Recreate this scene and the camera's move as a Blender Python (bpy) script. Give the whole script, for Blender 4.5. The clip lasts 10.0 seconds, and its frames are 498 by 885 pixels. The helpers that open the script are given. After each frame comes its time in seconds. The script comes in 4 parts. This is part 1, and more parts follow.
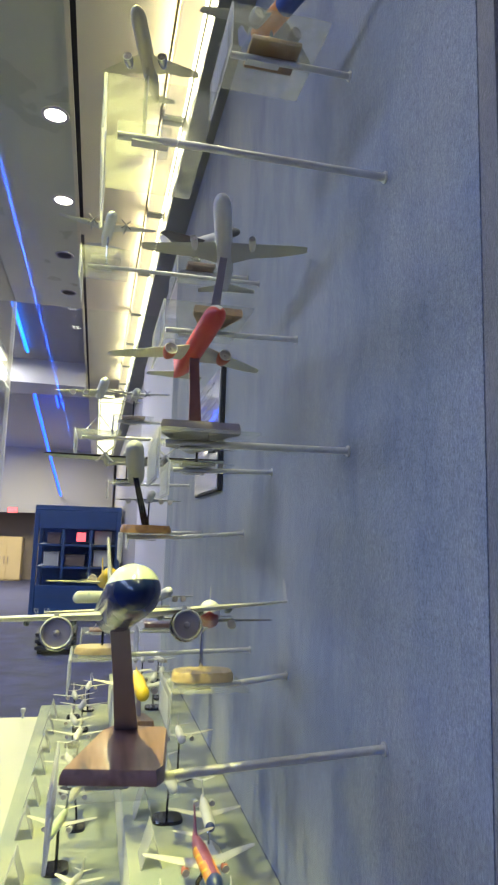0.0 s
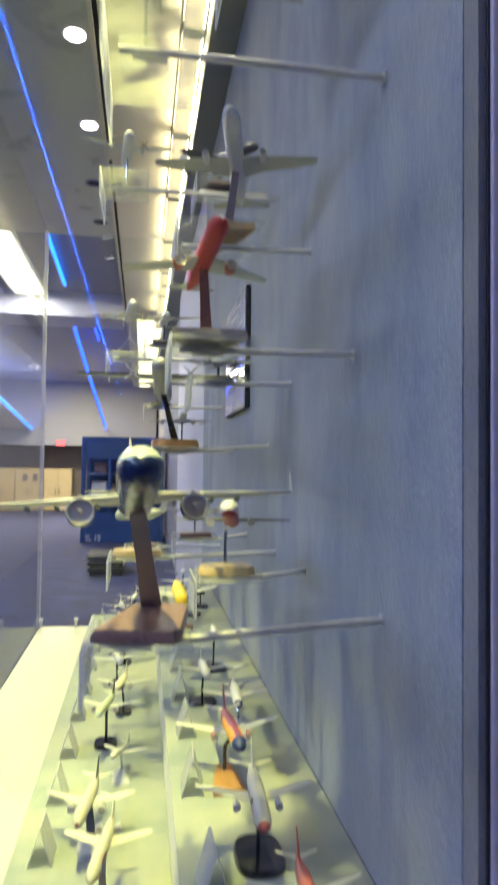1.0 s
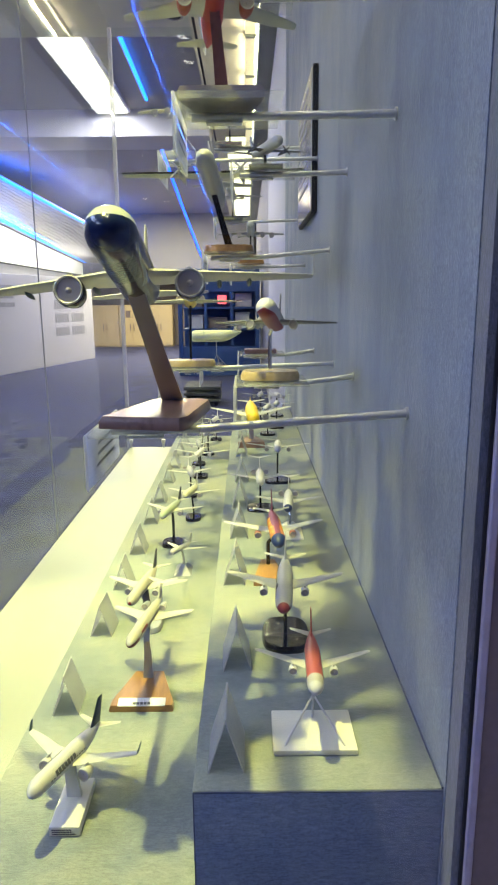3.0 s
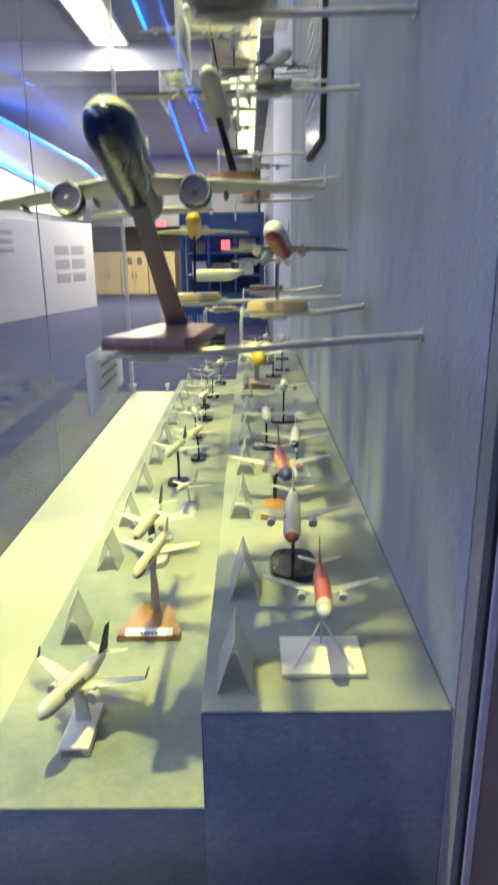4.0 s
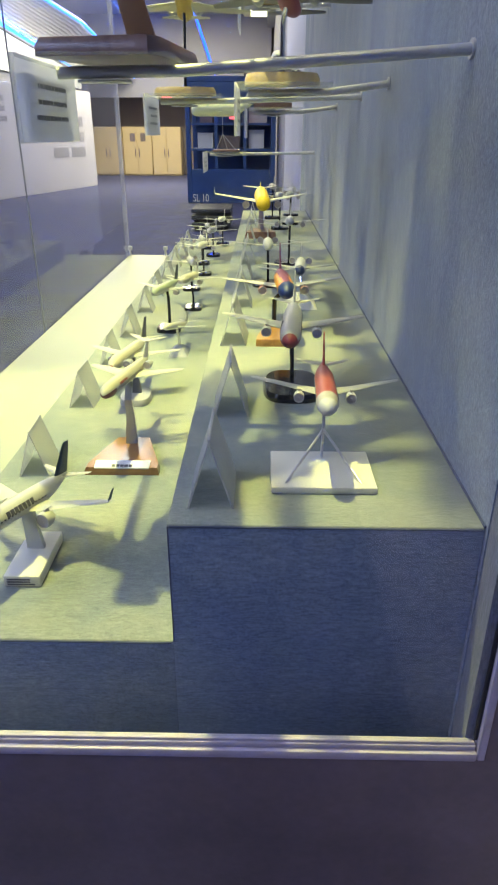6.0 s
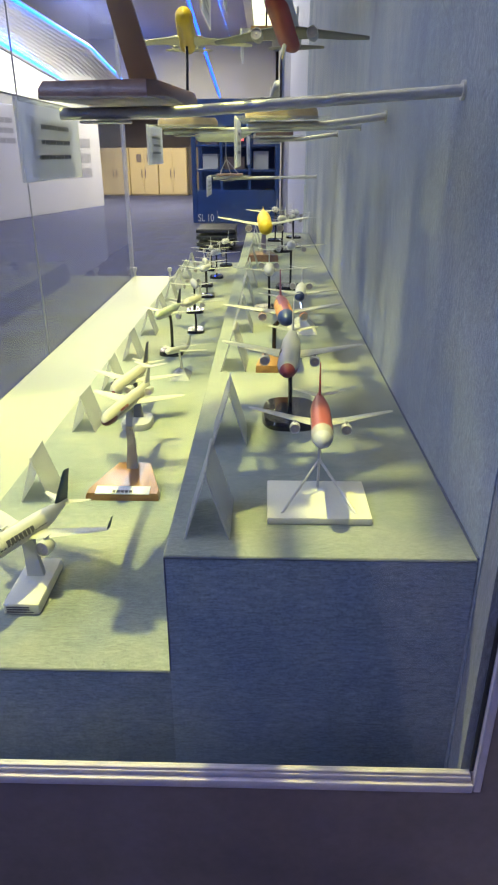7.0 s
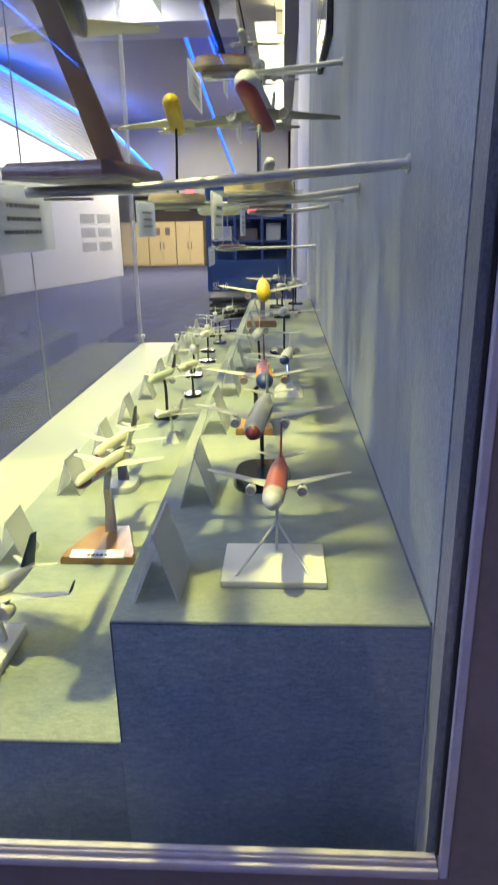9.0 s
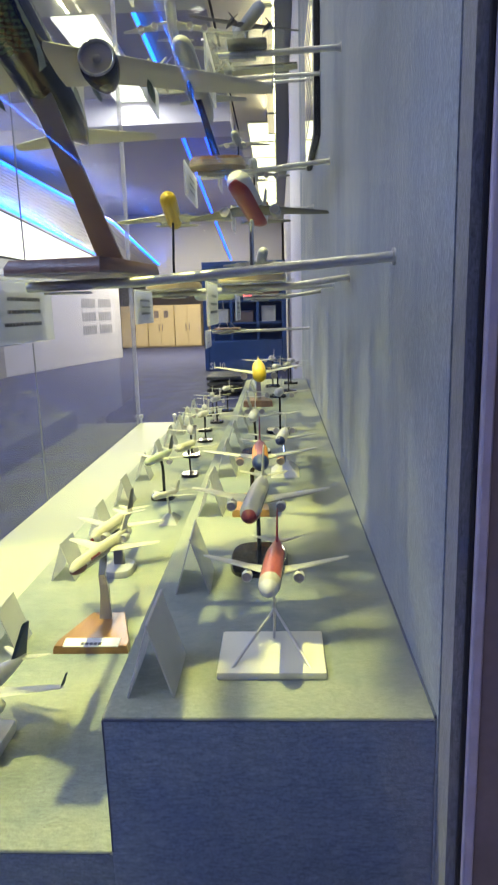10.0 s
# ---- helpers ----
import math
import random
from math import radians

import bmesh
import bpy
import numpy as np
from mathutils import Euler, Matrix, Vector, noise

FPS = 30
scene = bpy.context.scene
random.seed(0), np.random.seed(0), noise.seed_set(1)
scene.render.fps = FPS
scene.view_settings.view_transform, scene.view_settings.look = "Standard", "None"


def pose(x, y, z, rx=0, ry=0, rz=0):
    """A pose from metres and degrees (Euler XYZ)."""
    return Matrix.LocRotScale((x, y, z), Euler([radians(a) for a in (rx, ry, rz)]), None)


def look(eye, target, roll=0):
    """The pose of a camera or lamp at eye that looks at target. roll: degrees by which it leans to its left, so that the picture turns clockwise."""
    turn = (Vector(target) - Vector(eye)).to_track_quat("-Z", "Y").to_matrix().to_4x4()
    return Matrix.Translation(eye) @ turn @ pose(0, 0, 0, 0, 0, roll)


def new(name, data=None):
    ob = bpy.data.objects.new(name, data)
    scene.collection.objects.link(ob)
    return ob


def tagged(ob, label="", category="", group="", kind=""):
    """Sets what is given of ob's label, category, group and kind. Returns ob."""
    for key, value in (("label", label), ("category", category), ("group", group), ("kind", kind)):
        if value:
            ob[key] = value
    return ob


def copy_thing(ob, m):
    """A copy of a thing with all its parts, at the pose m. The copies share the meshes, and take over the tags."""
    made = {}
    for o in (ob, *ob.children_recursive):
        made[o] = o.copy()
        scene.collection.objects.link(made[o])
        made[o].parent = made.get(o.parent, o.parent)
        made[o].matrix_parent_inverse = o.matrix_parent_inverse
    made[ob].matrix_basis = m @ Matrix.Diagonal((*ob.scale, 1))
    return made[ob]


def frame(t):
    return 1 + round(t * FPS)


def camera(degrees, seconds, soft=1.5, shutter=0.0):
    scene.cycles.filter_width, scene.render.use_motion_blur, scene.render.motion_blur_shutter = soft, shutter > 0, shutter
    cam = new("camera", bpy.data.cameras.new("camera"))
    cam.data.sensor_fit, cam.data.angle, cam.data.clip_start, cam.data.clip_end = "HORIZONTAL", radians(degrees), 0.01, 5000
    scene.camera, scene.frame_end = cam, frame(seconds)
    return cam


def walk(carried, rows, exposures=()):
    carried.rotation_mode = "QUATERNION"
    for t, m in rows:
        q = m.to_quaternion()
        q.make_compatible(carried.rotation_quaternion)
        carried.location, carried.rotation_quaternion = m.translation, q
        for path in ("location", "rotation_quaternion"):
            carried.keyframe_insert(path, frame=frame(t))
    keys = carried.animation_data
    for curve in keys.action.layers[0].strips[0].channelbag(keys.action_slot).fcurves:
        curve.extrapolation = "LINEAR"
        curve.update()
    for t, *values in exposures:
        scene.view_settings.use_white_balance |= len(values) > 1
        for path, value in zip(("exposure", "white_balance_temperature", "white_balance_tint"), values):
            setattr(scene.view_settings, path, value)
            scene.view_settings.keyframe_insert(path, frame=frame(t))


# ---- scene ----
cam = camera(41.7, 10.0, soft=2.0, shutter=0.5)
PATH = [
    (0, (0.039, -0.055, 1.728), (0.481, 1.875, 2.009), 1.7),
    (0.5, (0.045, -0.121, 1.702), (0.433, 1.826, 1.941), 1.0),
    (1, (0.094, -0.159, 1.66), (0.415, 1.813, 1.729), 0.7),
    (1.5, (0.267, -0.087, 1.575), (0.418, 1.895, 1.354), 1.1),
    (2, (0.305, -0.101, 1.562), (0.332, 1.866, 1.2), 0.1),
    (2.5, (0.274, -0.102, 1.564), (0.282, 1.856, 1.155), -0.4),
    (3.8, (0.275, -0.094, 1.525), (0.273, 1.841, 1.019), -0.7),
    (4, (0.266, -0.077, 1.504), (0.258, 1.841, 0.936), -0.6),
    (4.5, (0.248, 0.004, 1.38), (0.239, 1.851, 0.614), 0.4),
    (5, (0.265, 0.069, 1.267), (0.281, 1.868, 0.392), 1.0),
    (5.5, (0.286, 0.096, 1.255), (0.292, 1.894, 0.379), 0.4),
    (5.7, (0.292, 0.097, 1.246), (0.278, 1.898, 0.377), 0.3),
    (7, (0.308, 0.093, 1.273), (0.262, 1.922, 0.465), -0.0),
    (7.5, (0.361, 0.094, 1.27), (0.303, 1.93, 0.479), -0.1),
    (8, (0.39, 0.096, 1.268), (0.32, 1.937, 0.491), -0.3),
    (8.5, (0.392, 0.099, 1.27), (0.311, 1.958, 0.537), -0.5),
    (9, (0.397, 0.095, 1.272), (0.292, 1.991, 0.643), -1.0),
    (9.5, (0.403, 0.098, 1.274), (0.301, 2.034, 0.783), -1.5),
    (10, (0.402, 0.097, 1.284), (0.304, 2.053, 0.88), -1.7),
]
walk(cam, [(t, look(eye, target, roll)) for t, eye, target, roll in PATH], [(0, 0.1), (10, 0.1)])

# ---- light ----
world = bpy.data.worlds.new("world")
scene.world = world
world.use_nodes = True
world.node_tree.nodes["Background"].inputs[0].default_value = (0.30, 0.32, 0.45, 1)
world.node_tree.nodes["Background"].inputs[1].default_value = 0.06


def spot(loc, aim, power, colour, size=60, blend=0.6, radius=0.025):
    lamp = bpy.data.lights.new("downlight_lamp", "SPOT")
    lamp.energy, lamp.color, lamp.spot_size, lamp.spot_blend, lamp.shadow_soft_size = power, colour, radians(size), blend, radius
    ob = new("downlight_lamp", lamp)
    ob.matrix_world = look(loc, aim)
    return ob


def panel_lamp(name, m, sx, sy, power, colour):
    lamp = bpy.data.lights.new(name, "AREA")
    lamp.shape, lamp.size, lamp.size_y, lamp.energy, lamp.color = "RECTANGLE", sx, sy, power, colour
    ob = new(name, lamp)
    ob.matrix_world = m
    return ob


CEIL = 4.24
WARM = (1.0, 0.93, 0.27)
# the row of ceiling downlights over the front of the case
for y, p in ((1.24, 700), (1.95, 430), (2.78, 480), (3.81, 420), (4.88, 340)):
    spot((-0.35, y, CEIL - 0.03), (-0.28, y, 0.6), p, WARM, 34, 0.4)
# the tubes in the trough over the back of the case
for k in range(-2, 7):
    panel_lamp("tube_lamp", pose(0.403, 2.99 + 1.22 * k, CEIL - 0.064), 0.022, 1.08, 8.5, (1.0, 0.90, 0.56))
    panel_lamp("tube_lamp", pose(0.280, 2.99 + 1.22 * k, CEIL - 0.050, 0, 110, 0), 0.04, 1.08, 2.2, (1.0, 0.86, 0.58))
# fill lamps added to brighten the hall; the first goes with the stand-in panels
panel_lamp("hall_fill_lamp", pose(-1.70, 9.0, CEIL + 0.07), 0.44, 2.9, 110, (0.96, 0.90, 0.92))
panel_lamp("hall_fill_lamp", pose(-3.2, 16.5, CEIL - 0.03), 1.2, 5.0, 115, (0.92, 0.87, 0.96))
# added to brighten the cupboards, without a fixture
panel_lamp("hall_fill_lamp", pose(-2.3, 19.0, CEIL + 0.10), 1.6, 1.2, 560, (1.0, 0.84, 0.55))
# bluish fill added out of view for the cloth wall and front faces
panel_lamp("hall_fill_lamp", pose(-3.2, 0.2, CEIL - 0.03), 1.4, 7.0, 270, (0.50, 0.58, 1.0))
# added spot brightening the pale floor and its reflection in the end pane
spot((1.45, -0.55, CEIL - 0.03), (1.45, -0.55, 0), 480, (1.0, 0.88, 0.86), 38, 1.0)
# the glow of the hall's cove
panel_lamp("cove_lamp", pose(-4.6, 14.0, 2.5, 0, 130, 0), 0.3, 14.0, 90, (1.0, 0.93, 0.82))


# ---- materials ----
def nodes_of(name):
    m = bpy.data.materials.new(name)
    m.use_nodes = True
    return m, m.node_tree, m.node_tree.nodes["Principled BSDF"]


def mapped(nt, scale, where="Object"):
    tc, mp = nt.nodes.new("ShaderNodeTexCoord"), nt.nodes.new("ShaderNodeMapping")
    mp.inputs["Scale"].default_value = scale
    nt.links.new(tc.outputs[where], mp.inputs[0])
    return mp


def noise_node(nt, scale, vec, detail=3.0, rough=0.5):
    n = nt.nodes.new("ShaderNodeTexNoise")
    n.inputs["Scale"].default_value, n.inputs["Detail"].default_value, n.inputs["Roughness"].default_value = scale, detail, rough
    nt.links.new(vec.outputs[0], n.inputs["Vector"])
    return n


def ramp(nt, fac, stops):
    r = nt.nodes.new("ShaderNodeValToRGB")
    while len(r.color_ramp.elements) < len(stops):
        r.color_ramp.elements.new(0.5)
    for e, (p, c) in zip(r.color_ramp.elements, stops):
        e.position, e.color = p, (*c, 1)
    nt.links.new(fac.outputs[0], r.inputs[0])
    return r


def mul(c, k):
    return tuple(min(1.0, v * k) for v in c)


def mixcol(nt, a, b, fac, mode="MULTIPLY"):
    m = nt.nodes.new("ShaderNodeMix")
    m.data_type, m.blend_type = "RGBA", mode
    m.inputs[0].default_value = fac
    nt.links.new(a.outputs[0], m.inputs[6])
    nt.links.new(b.outputs[0], m.inputs[7])
    return m


def bumped(nt, bsdf, src, strength, dist):
    b = nt.nodes.new("ShaderNodeBump")
    b.inputs["Strength"].default_value, b.inputs["Distance"].default_value = strength, dist
    nt.links.new(src.outputs[0], b.inputs["Height"])
    nt.links.new(b.outputs[0], bsdf.inputs["Normal"])


def plain(name, colour, rough=0.5, metal=0.0, vary=0.12, scale=8.0, bump=0.0, coat=0.0):
    """Paint, plastic or metal with a faint grain and larger stains."""
    m, nt, b = nodes_of(name)
    mp = mapped(nt, (1, 1, 1))
    n1, n2 = noise_node(nt, scale, mp, 4), noise_node(nt, scale * 14, mp, 2)
    r1 = ramp(nt, n1, ((0.3, mul(colour, 1 - vary)), (0.7, mul(colour, 1 + vary))))
    r2 = ramp(nt, n2, ((0.3, (1 - vary * 0.5,) * 3), (0.7, (1, 1, 1))))
    mx = mixcol(nt, r1, r2, 1.0)
    nt.links.new(mx.outputs[2], b.inputs["Base Color"])
    rr = ramp(nt, n1, ((0.2, (max(0.02, rough * 0.8),) * 3), (0.8, (min(1, rough * 1.2),) * 3)))
    nt.links.new(rr.outputs[0], b.inputs["Roughness"])
    b.inputs["Metallic"].default_value, b.inputs["Coat Weight"].default_value = metal, coat
    if bump:
        bumped(nt, b, n2, bump, 0.002)
    return m


def fabric(name, colour, along, strong=1.0):
    """Woven cloth: long slubs along one axis, cross threads and soft fading."""
    m, nt, b = nodes_of(name)
    sl, sm = [520.0, 520.0, 520.0], [130.0, 130.0, 130.0]
    sl["xyz".index(along)], sm["xyz".index(along)] = 95.0, 34.0
    slub = noise_node(nt, 1.0, mapped(nt, sl), 3, 0.6)
    streak = noise_node(nt, 1.0, mapped(nt, sm), 3, 0.6)
    fade = noise_node(nt, 3.0, mapped(nt, (1, 1, 0.45) if along == "z" else (1, 1, 1)), 5, 0.65)
    a = ramp(nt, slub, ((0.30, mul(colour, 1 - 0.28 * strong)), (0.70, mul(colour, 1 + 0.2 * strong))))
    c = ramp(nt, streak, ((0.32, (1 - 0.16 * strong, 1 - 0.15 * strong, 1 - 0.13 * strong)), (0.68, (1, 1, 1))))
    f = ramp(nt, fade, ((0.32, (0.56, 0.62, 0.77)), (0.47, (0.83, 0.87, 0.95)), (0.64, (1.10, 1.07, 1.03))))
    weave = noise_node(nt, 1.0, mapped(nt, [v * 0.5 if v > 200 else v * 3.0 for v in sl]), 2, 0.7)
    wv = ramp(nt, weave, ((0.30, (1 - 0.30 * strong,) * 3), (0.72, (1.08,) * 3)))
    m0 = mixcol(nt, c, wv, 1.0)
    m1 = nt.nodes.new("ShaderNodeMix")
    m1.data_type, m1.blend_type = "RGBA", "MULTIPLY"
    m1.inputs[0].default_value = 1.0
    nt.links.new(a.outputs[0], m1.inputs[6])
    nt.links.new(m0.outputs[2], m1.inputs[7])
    m2 = nt.nodes.new("ShaderNodeMix")
    m2.data_type, m2.blend_type = "RGBA", "MULTIPLY"
    m2.inputs[0].default_value = 1.0
    nt.links.new(m1.outputs[2], m2.inputs[6])
    nt.links.new(f.outputs[0], m2.inputs[7])
    nt.links.new(m2.outputs[2], b.inputs["Base Color"])
    b.inputs["Roughness"].default_value = 0.92
    b.inputs["Specular IOR Level"].default_value = 0.15
    b.inputs["Sheen Weight"].default_value, b.inputs["Sheen Roughness"].default_value = 0.25, 0.5
    bumped(nt, b, weave, 0.35, 0.0012)
    return m


def wood(name, dark, light, rough=0.35, along="y"):
    m, nt, b = nodes_of(name)
    sl = [60.0, 60.0, 60.0]
    sl["xyz".index(along)] = 6.0
    n = noise_node(nt, 1.0, mapped(nt, sl), 5, 0.6)
    r = ramp(nt, n, ((0.3, dark), (0.55, light), (0.8, mul(light, 0.85))))
    nt.links.new(r.outputs[0], b.inputs["Base Color"])
    b.inputs["Roughness"].default_value = rough
    b.inputs["Coat Weight"].default_value, b.inputs["Coat Roughness"].default_value = 0.3, 0.15
    bumped(nt, b, n, 0.12, 0.001)
    return m


def glow(name, colour, strength):
    m, nt, b = nodes_of(name)
    b.inputs["Base Color"].default_value = (*mul(colour, 0.8), 1)
    b.inputs["Emission Color"].default_value, b.inputs["Emission Strength"].default_value = (*colour, 1), strength
    return m


def frosted(name, colour, clear, rough=0.35, soak=0.4):
    """Frosted acrylic: part clear, part scattering."""
    m, nt, b = nodes_of(name)
    b.inputs["Base Color"].default_value, b.inputs["Roughness"].default_value = (*colour, 1), rough
    tl, tr = nt.nodes.new("ShaderNodeBsdfTranslucent"), nt.nodes.new("ShaderNodeBsdfTransparent")
    tl.inputs[0].default_value = (*colour, 1)
    tr.inputs[0].default_value = (0.96, 0.97, 0.97, 1)
    n = noise_node(nt, 14.0, mapped(nt, (1, 1, 1)), 3)
    fr = ramp(nt, n, ((0.3, (clear * 0.85,) * 3), (0.7, (clear * 1.1,) * 3)))
    m1, m2 = nt.nodes.new("ShaderNodeMixShader"), nt.nodes.new("ShaderNodeMixShader")
    m1.inputs[0].default_value = soak
    nt.links.new(b.outputs[0], m1.inputs[1])
    nt.links.new(tl.outputs[0], m1.inputs[2])
    nt.links.new(fr.outputs[0], m2.inputs[0])
    nt.links.new(m1.outputs[0], m2.inputs[1])
    nt.links.new(tr.outputs[0], m2.inputs[2])
    nt.links.new(m2.outputs[0], nt.nodes["Material Output"].inputs[0])
    return m


def pane_glass(name, tint):
    """Thin clear glass: see-through, with a gloss that grows at grazing angles."""
    m, nt, b = nodes_of(name)
    tr, gl, lw, pw, sc, ad, mx = (nt.nodes.new("ShaderNode" + k) for k in ("BsdfTransparent", "BsdfGlossy", "LayerWeight", "Math", "Math", "Math", "MixShader"))
    tr.inputs[0].default_value = (*tint, 1)
    gl.inputs["Roughness"].default_value = 0.01
    pw.operation, sc.operation, ad.operation = "POWER", "MULTIPLY", "ADD"
    pw.inputs[1].default_value, sc.inputs[1].default_value, ad.inputs[1].default_value = 5.0, 0.55, 0.022
    nt.links.new(lw.outputs["Facing"], pw.inputs[0])
    nt.links.new(pw.outputs[0], sc.inputs[0])
    nt.links.new(sc.outputs[0], ad.inputs[0])
    nt.links.new(ad.outputs[0], mx.inputs[0])
    nt.links.new(tr.outputs[0], mx.inputs[1])
    nt.links.new(gl.outputs[0], mx.inputs[2])
    nt.links.new(mx.outputs[0], nt.nodes["Material Output"].inputs[0])
    return m


CLOTH = (0.40, 0.445, 0.525)
M_WALLCLOTH = fabric("wall_cloth", CLOTH, "z", 1.2)
# same cloth again: warm light tints the deck, blue shade the face, in colour
M_DECKCLOTH_LIT = fabric("deck_cloth_lit", (0.35, 0.372, 0.315), "x", 0.7)
M_FACECLOTH_SHADED = fabric("face_cloth_shaded", (0.30, 0.37, 0.47), "x", 0.9)
M_SIDECLOTH = fabric("side_cloth", (0.37, 0.41, 0.49), "y")
# same cloth at the wall's end, its differing light put into the tint
M_RETURN = fabric("return_cloth", (0.33, 0.32, 0.34), "z", 1.0)
M_PIPING = plain("piping_cloth", (0.09, 0.11, 0.17), 0.9)
M_BASEWHITE = plain("white_laminate", (0.37, 0.385, 0.30), 0.4, vary=0.08, scale=3)
M_ALU = plain("anodised_aluminium", (0.60, 0.55, 0.62), 0.72, 0.08, 0.1, 40)
M_ROD = plain("satin_steel_rod", (0.60, 0.60, 0.61), 0.36, 0.4, 0.1, 60)
M_DARK = plain("dark_laminate", (0.225, 0.175, 0.175), 0.55, vary=0.2, scale=5, bump=0.15)
M_FRAME = plain("purple_grey_laminate", (0.22, 0.185, 0.205), 0.45, vary=0.12, scale=5, bump=0.15)
M_CART = plain("black_painted_boards", (0.035, 0.035, 0.04), 0.5, vary=0.3, scale=9, bump=0.2)
M_SEAL = plain("black_rubber", (0.015, 0.015, 0.018), 0.6)
M_ACRYL = frosted("frosted_acrylic", (0.70, 0.71, 0.67), 0.86)
M_LIP = frosted("frosted_label_lip", (0.80, 0.80, 0.80), 0.30, soak=0.75)
M_BEAD = frosted("glass_corner_bead", (0.72, 0.70, 0.78), 0.55, soak=0.6)
M_SHEET = frosted("thin_label_paper", (0.86, 0.86, 0.86), 0.02, 0.8, 0.7)
M_TENT = frosted("frosted_card", (0.70, 0.71, 0.70), 0.42)
M_GLASS = pane_glass("case_glass", (0.95, 0.975, 0.965))
M_PAPER = plain("label_paper", (0.80, 0.80, 0.80), 0.7, vary=0.03)
M_GLOSSPAPER = plain("glossy_print", (0.80, 0.80, 0.78), 0.14, vary=0.03, coat=1.0)
M_INK = plain("printed_ink", (0.10, 0.10, 0.11), 0.7)
M_INKGREY = plain("faded_ink", (0.24, 0.24, 0.26), 0.7)
M_BLACK = plain("black_plastic", (0.012, 0.012, 0.014), 0.15, coat=0.5)
M_CHROME = plain("chrome", (0.75, 0.75, 0.76), 0.14, 1.0, 0.05, 30)
M_CREAM = plain("cream_ceiling_paint", (0.74, 0.68, 0.50), 0.55, vary=0.05, scale=2)
# the warm downlights' greenish bounce is put into the soffit tone
M_SOFFIT = plain("grey_green_ceiling_tone", (0.58, 0.60, 0.45), 0.3, vary=0.06, scale=2)
# darker tone than the soffit, for the margin beside the trough
M_EDGE = plain("dark_ceiling_tone", (0.24, 0.25, 0.23), 0.5, vary=0.08, scale=2)
M_LAV = plain("pale_wall_paint", (0.66, 0.64, 0.70), 0.6, vary=0.05, scale=1.5)
M_SLAT = plain("pale_vault_paint", (0.74, 0.70, 0.68), 0.55, vary=0.05, scale=1.5)
M_GREYWALL = plain("grey_wall_paint", (0.34, 0.33, 0.36), 0.6, vary=0.08, scale=1.5)
M_BROWNWALL = plain("brown_wall_paint", (0.20, 0.165, 0.15), 0.7, vary=0.1, scale=1.5)
M_CARPET = plain("blue_carpet", (0.062, 0.066, 0.150), 0.85, vary=0.5, scale=3.0, bump=0.5)
M_PALEFLOOR = plain("pale_stone_floor", (0.62, 0.58, 0.58), 0.5, vary=0.1, scale=14)
M_TUBE = glow("tube_light", (1.0, 0.82, 0.50), 0.85)
M_TUBEHOT = glow("tube_core", (1.0, 0.92, 0.66), 6.0)
M_DOWN = glow("downlight_glow", (1.0, 0.96, 0.78), 14.0)
M_LED = glow("blue_led", (0.006, 0.060, 1.0), 7.0)
M_LEDHOT = glow("bright_blue_led", (0.012, 0.17, 1.0), 5.0)
M_LEDCORE = glow("blue_led_core", (0.006, 0.10, 1.0), 70.0)
M_PANELGLOW = glow("luminous_panel", (1.0, 0.94, 0.82), 2.0)
M_FARGLOW = glow("warm_luminous_panel", (1.0, 0.88, 0.58), 2.4)
M_COVEGLOW = glow("light_box_glow", (1.0, 0.92, 0.76), 0.9)
M_REDGLOW = glow("red_sign_glow", (1.0, 0.10, 0.12), 2.5)
M_BLUESTEEL = plain("blue_painted_steel", (0.035, 0.09, 0.27), 0.4, vary=0.18, scale=4)
M_PLY = wood("plywood_door", (0.58, 0.43, 0.22), (0.74, 0.58, 0.33), 0.5, "z")


# ---- geometry helpers ----
def part(name, bm, mat, parent=None, label="", smooth=True):
    """Links a bmesh as one mesh object under a thing or a part."""
    bmesh.ops.recalc_face_normals(bm, faces=bm.faces)
    me = bpy.data.meshes.new(name)
    bm.to_mesh(me)
    bm.free()
    for m in (mat if isinstance(mat, (list, tuple)) else [mat]):
        me.materials.append(m)
    if smooth:
        me.polygons.foreach_set("use_smooth", [True] * len(me.polygons))
        me.set_sharp_from_angle(angle=radians(38))
    ob = new(name, me)
    ob.parent = parent
    if label:
        ob["label"] = label
    return ob


def thing(name, m, label, category, group=""):
    ob = new(name)
    ob.empty_display_size = 0.02
    ob.matrix_basis = m
    return tagged(ob, label, category, group)


def box(bm, x0, x1, y0, y1, z0, z1, bevel=0.0, m=None, seg=1):
    made = bmesh.ops.create_cube(bm, size=1, matrix=Matrix.LocRotScale(((x0 + x1) / 2, (y0 + y1) / 2, (z0 + z1) / 2), None, (abs(x1 - x0), abs(y1 - y0), abs(z1 - z0))))
    vs = made["verts"]
    if bevel:
        es = list({e for v in vs for e in v.link_edges})
        out = bmesh.ops.bevel(bm, geom=es, offset=bevel, segments=seg, affect="EDGES", profile=0.5)
        vs = list({v for f in out["faces"] for v in f.verts} | {v for v in vs if v.is_valid})
    if m is not None:
        bmesh.ops.transform(bm, matrix=m, verts=vs)
    return bm


def boxed(*a, **k):
    return box(bmesh.new(), *a, **k)


